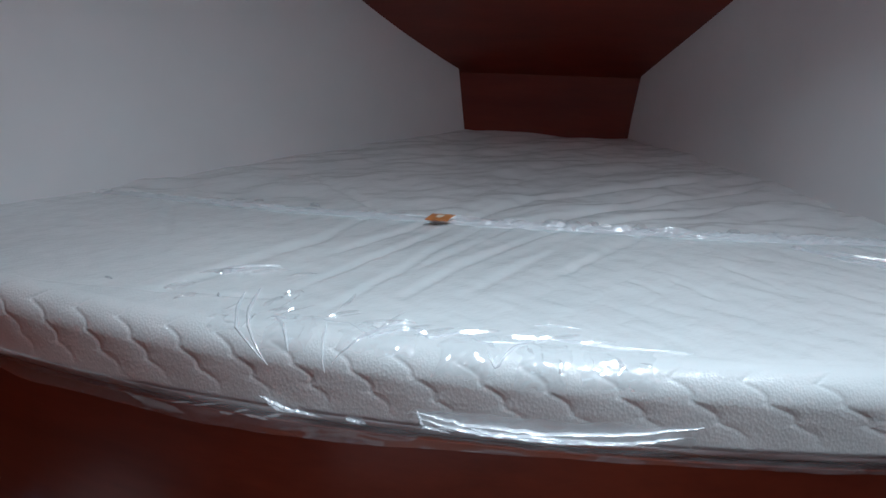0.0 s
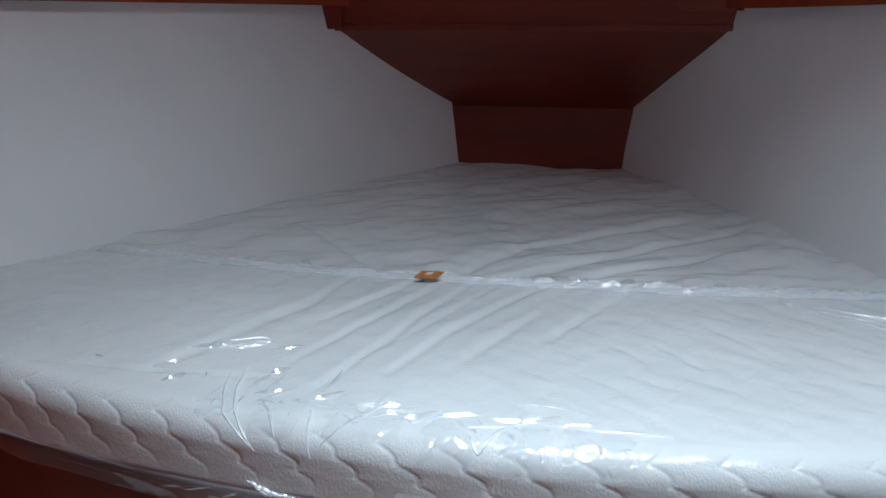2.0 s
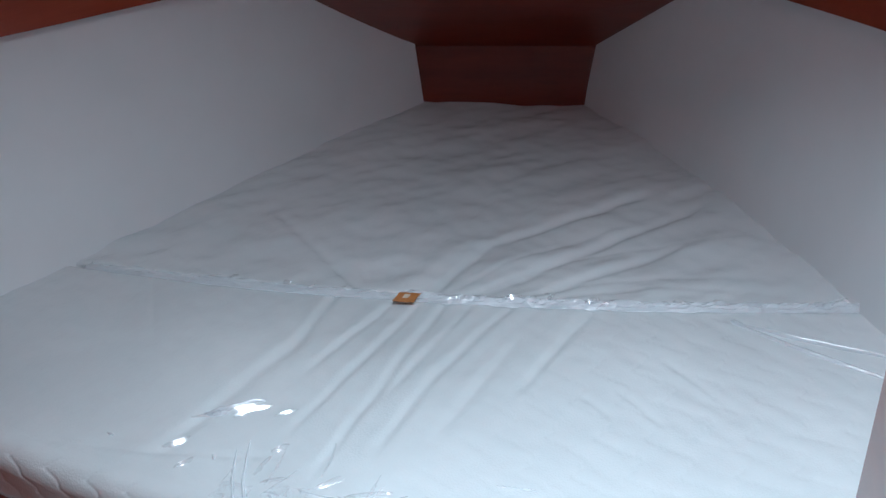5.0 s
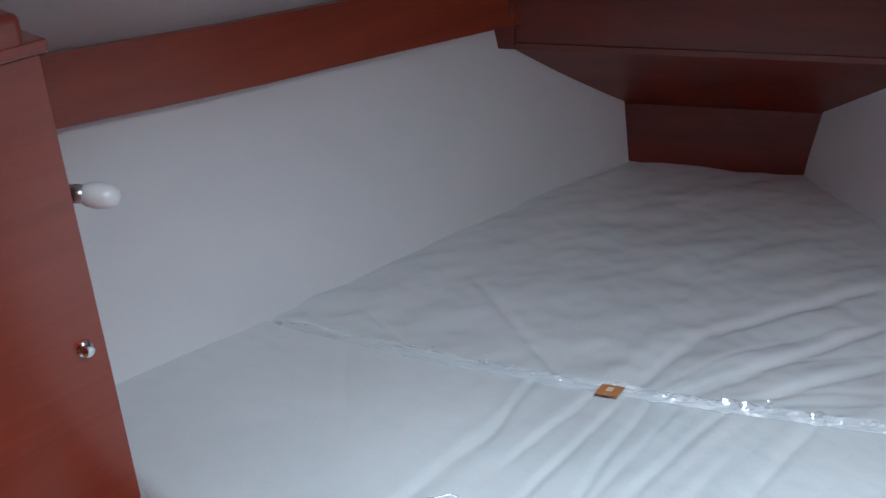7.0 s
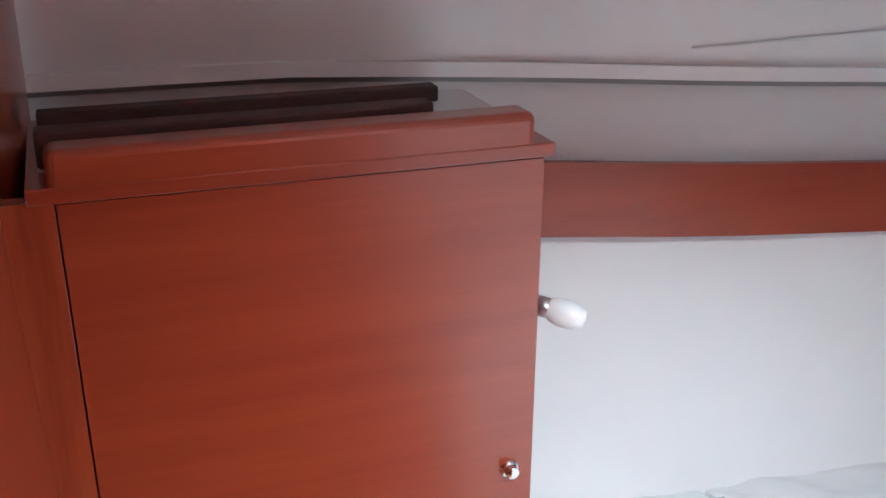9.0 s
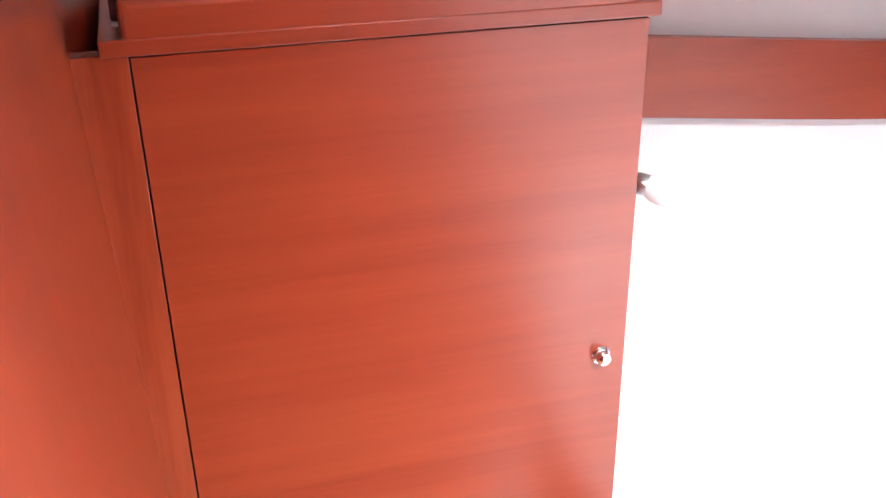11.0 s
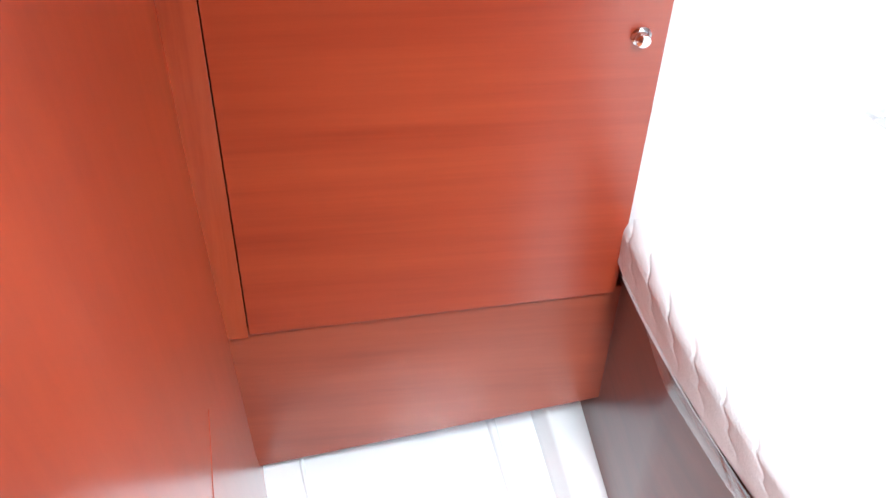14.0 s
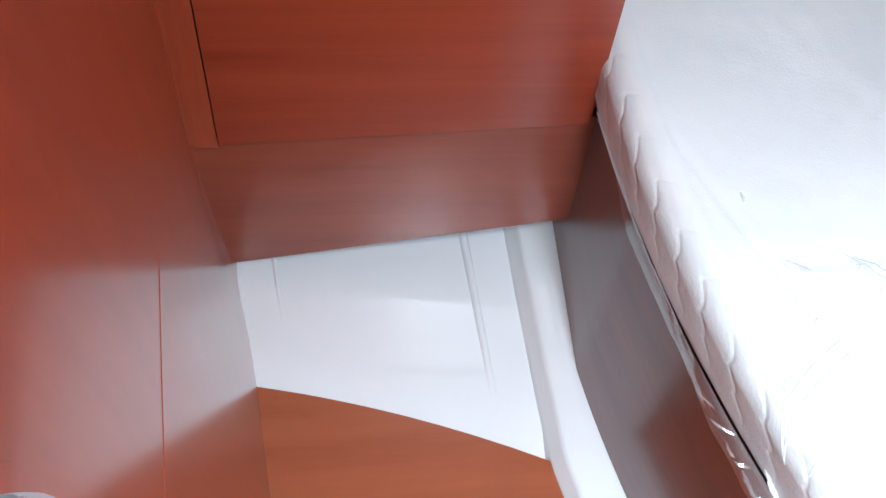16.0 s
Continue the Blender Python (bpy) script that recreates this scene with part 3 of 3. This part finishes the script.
def folds(x, y):
    """Folds in the film and ticking: rays that leave the middle of the seam, and fine crinkles."""
    sy = seam_y(x)
    z = 0.0
    if y < sy:
        for (ax, ay), (bx, by), deep, wide in AFT_FOLDS:
            z += furrow(x, y, ax, ay, bx, by, deep, wide)
        a = x + 0.06 * (sy - y)
        near = math.exp(-((sy - y) / 0.40) ** 2) * math.exp(-((x - 0.66) / 0.30) ** 2)
        z += 0.0045 * near * noise.noise(Vector((a * 26, y * 2.2, 0)))
        right = math.exp(-((x - 1.22) / 0.42) ** 2)
        z += 0.0026 * right * noise.noise(Vector((x * 4 + y * 2, y * 26 + x * 9, 4.0)))
    else:
        a = math.atan2(y - 0.80, x - 0.56)
        d = math.hypot(y - 0.80, x - 0.56)
        near = math.exp(-((d - 0.25) / 0.50) ** 2) * (0.35 + 0.65 / (1 + math.exp((a - 1.5) * 6)))
        a += 0.35 * d
        for (ax, ay), (bx, by), deep, wide in FORE_FOLDS:
            z += furrow(x, y, ax, ay, bx, by, 1.5 * deep, wide)
        z -= 0.006 * near * max(0.0, crease((a * 6.2 + 0.4 * noise.noise(Vector((x * 3, y * 3, 4))), 7.3, 0), 1.0, 7) - 0.25)
        z += 0.0095 * noise.noise(Vector((x * 10 - y * 6, (x + y) * 5, 1.5))) + 0.0035 * noise.noise(Vector((x * 22 - y * 14, (x + y) * 9, 6.5)))
    z += 0.0035 * noise.noise(Vector((x * 3.1, y * 3.1, 8.0)))
    z += 0.0018 * noise.noise(Vector((x * 17, y * 26, 3.0)))
    return z


def quilt(s, h):
    """Depth of the stitched, wavy channels; s runs along the border, h across it."""
    down = 0.122 - h
    wave = abs(math.sin(down * math.pi / 0.030 + 0.4 * noise.noise(Vector((s * 3, 1, 2)))))
    lean = 1.05 * down + 0.012 * wave if h < 0.122 else -0.9 * down
    ph = (s - lean + 0.010 * noise.noise(Vector((s * 7, h * 18, 0)))) / 0.088
    d = abs(ph - round(ph)) * 0.088
    fade = min(1.0, max(0.0, (h - 0.014) / 0.05)) * min(1.0, max(0.0, (0.150 - h) / 0.012))
    lower = 0.35 + 0.65 * min(1.0, h / 0.11)
    return fade * lower * (0.0014 * math.exp(-(d / 0.0030) ** 2) - 0.0014 * abs(math.sin(math.pi * ph)) ** 0.8)


R = 0.05


def aft_surface(x, h):
    """A place and its outward normal on the aft border: h is the way up from the underside and over onto the top."""
    n = front_normal(x)
    foot = Vector((x, front_y(x), 0))
    tall = M - R - BASE
    if h <= tall:
        bulge = -0.016 * (1 - h / 0.025) ** 2 if h < 0.025 else 0.0
        return foot + n * bulge + Vector((0, 0, BASE + h)), n
    a = (h - tall) / R
    if a <= math.pi / 2:
        out = n * math.cos(a) + Vector((0, 0, math.sin(a)))
        return foot - n * R + Vector((0, 0, M - R)) + out * R, out
    return foot - n * (R + (h - tall - R * math.pi / 2)) + Vector((0, 0, M)), Vector((0, 0, 1))


def aft_mattress():
    columns = 900
    xs = [-0.36 + 2.35 * k / columns for k in range(columns + 1)]
    over = M - R - BASE + R * math.pi / 2
    heights = [over * k / 60 for k in range(61)]
    rows = []
    for h in heights:
        row = []
        for x in xs:
            p, n = aft_surface(x, h)
            row.append(p - n * (quilt(x, h) + 0.0010 * noise.noise(p * 14)))
        rows.append(row)
    tops = [0.012 + 0.988 * (k / 110) for k in range(111)]
    for f in tops:
        row = []
        for k, x in enumerate(xs):
            a, _ = aft_surface(x, over)
            sx = -0.29 + 1.80 * k / columns
            b = Vector((sx, seam_y(sx) - 0.002, M))
            p = a.lerp(b, f)
            d = (1 - f) * (b - a).length
            drop = 0.015 - math.sqrt(max(0, 0.015 ** 2 - (0.015 - d) ** 2)) if d < 0.015 else 0
            e = f * (b - a).length
            p.z += folds(p.x, p.y) - drop - quilt(x + 0.5 * e, 0.10 + 0.02 * math.sin(e * 60)) * (0.12 + 0.55 * min(1.0, max(0.0, (p.x - 0.75) / 0.3))) * min(1.0, e / 0.06)
            row.append(p)
        rows.append(row)
    rows.append([p + Vector((0, 0, -0.07)) for p in rows[-1]])
    return sheet(rows)


def forward_mattress():
    columns = 240
    rows = []
    fs = [0.0] + [0.004 + 0.996 * (k / 170) for k in range(171)]
    for i, f in enumerate(fs):
        row = []
        for k in range(columns + 1):
            u = k / columns
            sx = -0.29 + 1.80 * u
            a = Vector((sx, seam_y(sx) - 0.001, M + 0.006))
            b = (BL.lerp(BR, -0.12 + 1.24 * u)) + ahead * 0.02
            b.z = M
            mid = a.lerp(b, f)
            side = (u - 0.5) * 2
            mid += (-across if side < 0 else across) * abs(side) ** 3 * 0.05 * math.sin(math.pi * f)
            e = f * (b - a).length
            drop = 0.018 - math.sqrt(max(0, 0.018 ** 2 - (0.018 - e) ** 2)) if e < 0.018 else 0
            mid.z += folds(mid.x, max(mid.y, seam_y(mid.x) + 0.001)) - drop
            if i == 0:
                mid.z = M - 0.08
            row.append(mid)
        rows.append(row)
    return sheet(rows)


mat_aft = tagged(part("mattress", aft_mattress(), TICKING, None, "", True), "white quilted aft mattress still wrapped in clear film", "mattress", "berth mattresses")
mat_fore = tagged(part("mattress", forward_mattress(), TICKING, None, "", True), "white triangular bow mattress wrapped in creased clear film", "mattress", "berth mattresses")

# orange tape closing the film at the middle of the seam, with a pale printed spot


def tape_piece(x0, x1, f0, f1, lift):
    rows = []
    for i in range(7):
        f = f0 + (f1 - f0) * i / 6
        row = []
        for k in range(9):
            x = x0 + (x1 - x0) * k / 8
            row.append(Vector((x, seam_y(x) - 0.038 + 0.031 * f, M + 0.012 + 0.007 * math.sin(f * math.pi / 2) + 0.0006 * math.sin(k * 2.1 + 9 * f) + lift)))
        rows.append(row)
    return sheet(rows, lambda i, j: Vector((0, 0.0005, -0.0015)))


tape = part("tape", tape_piece(0.506, 0.549, 0.0, 1.0, 0.0), TAPE, mat_fore, "strip of orange sealing tape")
part("tape_print", tape_piece(0.5205, 0.5325, 0.35, 0.72, 0.0010), PALE_PRINT, tape, "pale printed spot on the tape")

# ---- loose film on the aft mattress ----


def lay_ridge(bm, path, width, tall):
    """A crease of film: a low rounded ridge along a path of places and normals."""
    loops = []
    for k, (p, n) in enumerate(path):
        d = path[min(k + 1, len(path) - 1)][0] - path[max(k - 1, 0)][0]
        side = d.cross(n)
        side = side.normalized() if side.length > 1e-6 else Vector((1, 0, 0))
        f = math.sin(math.pi * (k + 0.35) / (len(path) - 0.3)) ** 0.5
        loops.append([bm.verts.new(p + side * (c * width * f) + n * (h * tall * f + 0.001)) for c, h in ((-0.5, 0), (-0.3, 0.75), (0, 1), (0.3, 0.75), (0.5, 0))])
    for a, b in zip(loops, loops[1:]):
        for k in range(4):
            bm.faces.new((a[k], a[k + 1], b[k + 1], b[k]))


def top_place(x, y):
    return Vector((x, y, M + folds(x, y) + (0.006 if y > seam_y(x) else 0))), Vector((0, 0, 1))


def wander(points, place, steps, jitter, rng):
    """Places along a bent line through pairs of surface coordinates."""
    out = []
    for k in range(steps + 1):
        f = k / steps * (len(points) - 1)
        a, b = points[int(min(f, len(points) - 2))], points[int(min(f, len(points) - 2)) + 1]
        w = f - int(min(f, len(points) - 2))
        out.append(place(a[0] + (b[0] - a[0]) * w + rng.uniform(-jitter, jitter), a[1] + (b[1] - a[1]) * w + rng.uniform(-jitter, jitter)))
    return out


def film_creases(name, lines, place, label, parent, width=0.005, tall=0.0035, steps=14, jitter=0.0012, seed=1):
    rng, bm = random.Random(seed), bmesh.new()
    for pts in lines:
        lay_ridge(bm, wander(pts, place, steps, jitter, rng), width * rng.uniform(0.6, 1.2), tall * rng.uniform(0.7, 1.2))
        if name == "film_crease":
            part(name, bm, FILM_RIDGE, parent, label, True).visible_shadow = False
            bm = bmesh.new()
    if name == "film_crease":
        return bm.free()
    ob = tagged(part(name, bm, FILM_RIDGE, parent, label, True), kind="stuff")
    ob.visible_shadow = False


FILM_CRUMPLE = film_material("crumpled_film", 0.17, (1.0, 1.0, 1.0), 0.08, True, 0.10, 0.10)
FILM_FLAKE = film_material("glint_film", 0.24, (1.0, 1.0, 1.0), 0.10, True, 0.14, 0.12)
# Half white as well, to paint the bright band along the seam.
FILM_GATHER = film_material("gathered_film", 0.12, (1.0, 1.0, 1.0), 0.16, True, 0.5, 0.25)


def film_sheet(x0, x1, h0, h1, tall, seed, label, nx=90, nh=44):
    """A loose, crumpled piece of film that lies over the border."""
    rows = []
    for j in range(nh + 1):
        row = []
        for k in range(nx + 1):
            u, w = k / nx, j / nh
            ragged = 0.012 * noise.noise(Vector((u * 5 + seed, w * 5, 1)))
            p, n = aft_surface(x0 + (x1 - x0) * u + ragged, h0 + (h1 - h0) * w + ragged)
            fade = min(1, 5 * u, 5 * (1 - u), 5 * w, 5 * (1 - w))
            q = p * 19 + Vector((seed, 0, seed))
            row.append(p + n * (0.0015 + tall * fade * (abs(noise.noise(q)) + 0.22 * abs(noise.noise(q * 2.1)))))
        rows.append(row)
    ob = part("film_sheet", sheet(rows), FILM_CRUMPLE, mat_aft, label, True)
    ob.visible_shadow = False
    return ob


over = M - R - BASE + R * math.pi / 2
for k, (x0, x1, h0, h1, tall) in enumerate([(0.69, 0.76, 0.11, 0.20, 0.009), (0.80, 0.91, 0.12, 0.20, 0.010), (0.945, 1.02, 0.10, 0.195, 0.011), (1.05, 1.115, 0.09, 0.18, 0.010), (1.13, 1.22, 0.10, 0.185, 0.010), (0.60, 0.66, 0.13, 0.19, 0.006), (0.915, 1.27, 0.010, 0.048, 0.007)]):
    film_sheet(x0, x1, h0, h1, tall, 3.3 * k, "crumpled clear film over the rounded edge")
film_creases("film_crease", [[(0.60, 0.300), (0.632, 0.200), (0.662, 0.140), (0.705, 0.085)], [(0.585, 0.27), (0.612, 0.20), (0.645, 0.135), (0.70, 0.09)]], aft_surface, "two long creases of clear film over the edge", mat_aft, 0.006, 0.004, 24, 0.0006, 3)
film_creases("film_crease", [[(0.69, 0.175), (0.715, 0.15), (0.735, 0.11)], [(0.77, 0.18), (0.782, 0.13), (0.79, 0.085)], [(0.68, 0.18), (0.71, 0.178)]], aft_surface, "short creases of clear film", mat_aft, 0.005, 0.004, 14, 0.001, 5)
film_creases("film_crease", [[(0.80, 0.10), (0.85, 0.17), (0.88, 0.24)], [(1.005, 0.15), (1.022, 0.115), (1.045, 0.165), (1.06, 0.18)], [(1.06, 0.26), (1.13, 0.25)], [(1.10, 0.205), (1.18, 0.185), (1.27, 0.18)], [(0.32, 0.235), (0.34, 0.232)], [(0.55, 0.245), (0.56, 0.232)]], aft_surface, "sharp creases of clear film", mat_aft, 0.0045, 0.004, 16, 0.0008, 9)
film_creases("film_fold", [[(0.92, 0.040), (0.98, 0.030), (1.08, 0.026), (1.18, 0.034), (1.28, 0.052)], [(0.925, 0.030), (1.0, 0.016), (1.1, 0.012), (1.2, 0.022), (1.26, 0.034)], [(0.92, 0.042), (0.93, 0.018), (0.97, 0.010)], [(0.95, 0.020), (1.05, 0.018), (1.15, 0.020)], [(0.98, 0.028), (1.03, 0.014), (1.10, 0.024)],
             [(0.69, 0.034), (0.73, 0.018), (0.79, 0.010)], [(0.70, 0.03), (0.72, 0.014), (0.76, 0.016)], [(0.82, 0.014), (0.85, 0.010)]], aft_surface, "bunched fold of clear film along the border", mat_aft, 0.007, 0.006, 40, 0.0016, 11)
film_creases("film_crease", [[(0.74, 0.195), (0.80, 0.19), (0.845, 0.15), (0.89, 0.195), (0.925, 0.165), (0.965, 0.2), (1.0, 0.165), (1.04, 0.175), (1.09, 0.2), (1.16, 0.185), (1.25, 0.18)]], aft_surface, "scalloped edge of clear film along the top of the border", mat_aft, 0.005, 0.004, 90, 0.0008, 21)
film_creases("film_crease", [[(0.415, 0.372), (0.445, 0.402), (0.490, 0.464)], [(0.43, 0.372), (0.455, 0.395)]], top_place, "crumples of clear film on the mattress top, whitened for their glints", mat_aft, 0.012, 0.009, 10, 0.003, 17)
film_creases("film_crease", [[(1.171, 1.194), (1.298, 1.196), (1.423, 1.219), (1.52, 1.24)], [(1.171, 1.194), (1.317, 1.167), (1.44, 1.160), (1.56, 1.155)], [(1.165, 1.197), (1.20, 1.188)]], top_place, "two long creases of film by the seam", mat_aft, 0.012, 0.008, 40, 0.0008, 13)

# film hanging below the border: a bag that stands off the front board more towards the doorway
def hem_off(x):
    return between(x, (0.0, 0.16, 0.3, 0.475, 0.6, 0.7, 0.85, 1.0, 1.4, 1.8), (-0.030, -0.024, -0.016, 0.002, 0.014, 0.022, 0.012, 0.006, 0.005, 0.004))


rows = []
for j in range(15):
    f = j / 14
    row = []
    for k in range(301):
        x = 0.04 + 1.83 * k / 300
        n = front_normal(x)
        q = Vector((x * 13, f * 2.6, 5))
        sag = between(x, (0.5, 0.85, 1.3), (0.024, 0.014, 0.006)) * (1 + 0.3 * noise.noise(Vector((x * 4, 0, 0)))) * min(1, (x - 0.02) / 0.2)
        out = (0.004 + (hem_off(x) - 0.004) * math.sin(f * math.pi / 2) ** 0.8) + 0.005 * f * noise.noise(q) + 0.002 * noise.noise(q * 2.7) * f
        p = Vector((x, front_y(x), BASE + 0.020 - (0.020 + sag) * f * f)) + n * out
        if out < 0.0:
            p.y = min(p.y, board_y(x) - 0.004)
        row.append(p)
    rows.append(row)
part("film_hem", sheet(rows), FILM_THICK, mat_aft, "loose hem of clear film below the mattress", True).visible_shadow = False

def film_flake(place, length, width, angle, tilt, seed, parent):
    """A sliver of film added to glint in the hatch light, standing up from the surface: a sloping flank with a ragged
    outline and a short back.
    """
    rng = random.Random(seed)
    face = Vector((math.cos(angle), math.sin(angle), 0))
    along = Vector((-face.y, face.x, 0))
    steps = max(6, int(length / 0.004))
    rows = []
    bend = rng.uniform(-0.25, 0.25)
    for w in (-0.35, 0.0, 0.25, 0.5, 0.75, 1.0):
        row = []
        for k in range(steps + 1):
            u = k / steps - 0.5
            wide = width * (1 - abs(2 * u) ** 2.2) * (0.45 + 1.0 * abs(noise.noise(Vector((u * 8, seed, 0)))) + 0.35 * abs(noise.noise(Vector((u * 27, seed, 3))))) + 0.0006
            t = tilt + 0.07 * noise.noise(Vector((u * 3, w, seed)))
            top = 0.8 * width * math.sin(tilt) * (1 - abs(2 * u) ** 4)
            p = place + along * (u * length) + face * (bend * length * u * u)
            if w < 0:
                p = p + face * (w * width * 0.6) + Vector((0, 0, 0.0005))
            else:
                p = p + face * (w * wide * math.cos(t)) + Vector((0, 0, top - w * wide * math.sin(t)))
            row.append(p)
        rows.append(row)
    part("film_glint", sheet(rows), FILM_FLAKE, parent, "sliver of clear film added and tilted to glint", True).visible_shadow = False


# Glints on top, edge, seam and hem: added slivers tilted towards the hatch.
for k, (cx, cy, length, width, angle) in enumerate([(0.455, 0.40, 0.085, 0.020, -0.70), (0.49, 0.43, 0.05, 0.014, -0.55), (0.432, 0.285, 0.035, 0.020, -0.5), (0.486, 0.25, 0.025, 0.016, -0.3), (0.608, 0.372, 0.022, 0.018, -0.4),
                                                    (0.61, 0.32, 0.035, 0.015, 0.1), (0.635, 0.33, 0.06, 0.008, 0.3), (0.708, 0.39, 0.06, 0.010, 0.35), (0.551, 0.456, 0.028, 0.010, -0.6), (0.655, 0.30, 0.03, 0.014, -0.8), (0.74, 0.345, 0.035, 0.012, -0.4),
                                                    (0.82, 0.36, 0.06, 0.010, 0.2), (0.90, 0.37, 0.04, 0.014, -0.5), (1.338, 1.37, 0.05, 0.022, -0.6), (1.30, 1.345, 0.03, 0.012, -0.4)]):
    film_flake(top_place(cx, cy)[0], length * 1.7, width * 0.8, angle, 0.74, k + 1, mat_aft)
for k, (x, h, length, width, angle) in enumerate([(0.60, 0.215, 0.05, 0.010, 0.2), (0.645, 0.20, 0.06, 0.008, 0.5), (0.70, 0.215, 0.08, 0.016, -0.2), (0.73, 0.20, 0.05, 0.014, -0.9), (0.79, 0.225, 0.05, 0.018, -0.5), (0.855, 0.21, 0.07, 0.030, -0.9), (0.90, 0.20, 0.05, 0.026, -0.6),
                                                  (0.94, 0.215, 0.04, 0.018, -1.1), (0.985, 0.205, 0.06, 0.026, -0.8), (1.05, 0.20, 0.05, 0.022, -1.0), (1.10, 0.21, 0.06, 0.026, -0.7), (1.15, 0.20, 0.05, 0.020, -0.9), (1.21, 0.215, 0.09, 0.008, -1.3), (1.32, 0.21, 0.05, 0.008, -1.2)]):
    film_flake(aft_surface(x, h)[0] - Vector((0, 0, 0.003)), length * 1.5, width * 0.65, angle, 0.70, 90 + k, mat_aft)
for k, (x, up_by, length, width) in enumerate([(0.085, 0.012, 0.025, 0.012), (0.125, 0.018, 0.02, 0.012), (0.255, 0.008, 0.022, 0.026), (0.37, 0.004, 0.03, 0.010), (0.43, 0.002, 0.04, 0.010), (0.60, 0.0, 0.05, 0.014), (0.66, 0.004, 0.03, 0.010),
                                               (0.73, 0.008, 0.04, 0.030), (0.765, 0.004, 0.03, 0.032), (0.80, 0.012, 0.025, 0.024), (0.79, 0.034, 0.018, 0.014), (0.885, 0.006, 0.03, 0.030), (0.915, 0.0, 0.05, 0.016), (1.05, 0.008, 0.025, 0.026), (1.115, 0.018, 0.022, 0.016), (0.52, 0.0, 0.03, 0.010)]):
    film_flake(Vector((x, seam_y(x) + up_by, M + 0.009)), length * 1.3, width * 0.75, -0.75 + 0.5 * math.sin(k * 2.3), 0.70, 40 + k, mat_fore)
for k, (x, f) in enumerate([(0.57, 0.6), (0.615, 0.5), (0.645, 0.65), (0.67, 0.5), (0.695, 0.6), (0.72, 0.5)]):
    film_flake(Vector((x, front_y(x), BASE + 0.024 - 0.045 * f * f)) + front_normal(x) * (0.006 + hem_off(x) * f ** 0.8), 0.03 + 0.012 * math.sin(k * 1.9), 0.004 + 0.005 * (k / 5), -0.9 + 0.5 * math.sin(k * 2.7), 0.42, 70 + k, mat_aft)

# the gathered film along the seam
rng = random.Random(6)
lines = []
for row in range(3):
    x = -0.20
    while x < 1.38:
        step = rng.uniform(0.05, 0.16)
        off = rng.uniform(-0.008, 0.010)
        if x > 0.45 or rng.random() < 0.45:
            lines.append([(x, seam_y(x) + off), (x + step / 2, seam_y(x + step / 2) + off + rng.uniform(-0.005, 0.005)), (x + step, seam_y(x + step) + off)])
        x += step * rng.uniform(0.8, 1.6)
for x in (0.10, 0.165, 0.298, 0.30, 0.60, 0.72, 0.735, 0.75, 0.845, 0.855, 1.04, 1.10):
    y = seam_y(x)
    lines.append([(x, y - 0.008), (x + rng.uniform(-0.01, 0.012), y + 0.012), (x + rng.uniform(-0.012, 0.02), y + 0.03)])
film_creases("film_ruffle", lines, lambda x, y: (Vector((x, y, M + 0.001)), Vector((0, 0, 1))), "gathered clear film along the seam", mat_fore, 0.005, 0.005, 12, 0.0008, 15)

rows = []
for j in range(9):
    row = []
    for k in range(601):
        x = -0.22 + 1.62 * k / 600
        w = (j - 4) / 4
        gain = 0.5 + 0.9 * max(0.0, noise.noise(Vector((x * 6, 1.0, 0)))) + (1.3 if x > 0.5 else 0.2)
        q = Vector((x * 24, j * 0.5, 2.0))
        y = seam_y(x) + 0.004 + 0.021 * w + 0.004 * noise.noise(q)
        row.append(Vector((x, y, M + 0.002 - 0.004 * (w > 0.6) + (1 - w * w) * 0.008 * gain * (0.35 + abs(noise.noise(q)) + 0.5 * abs(noise.noise(q * 2.3))))))
    rows.append(row)
part("film_hem", sheet(rows), FILM_GATHER, mat_fore, "gathered hem of clear film on the seam").visible_shadow = False
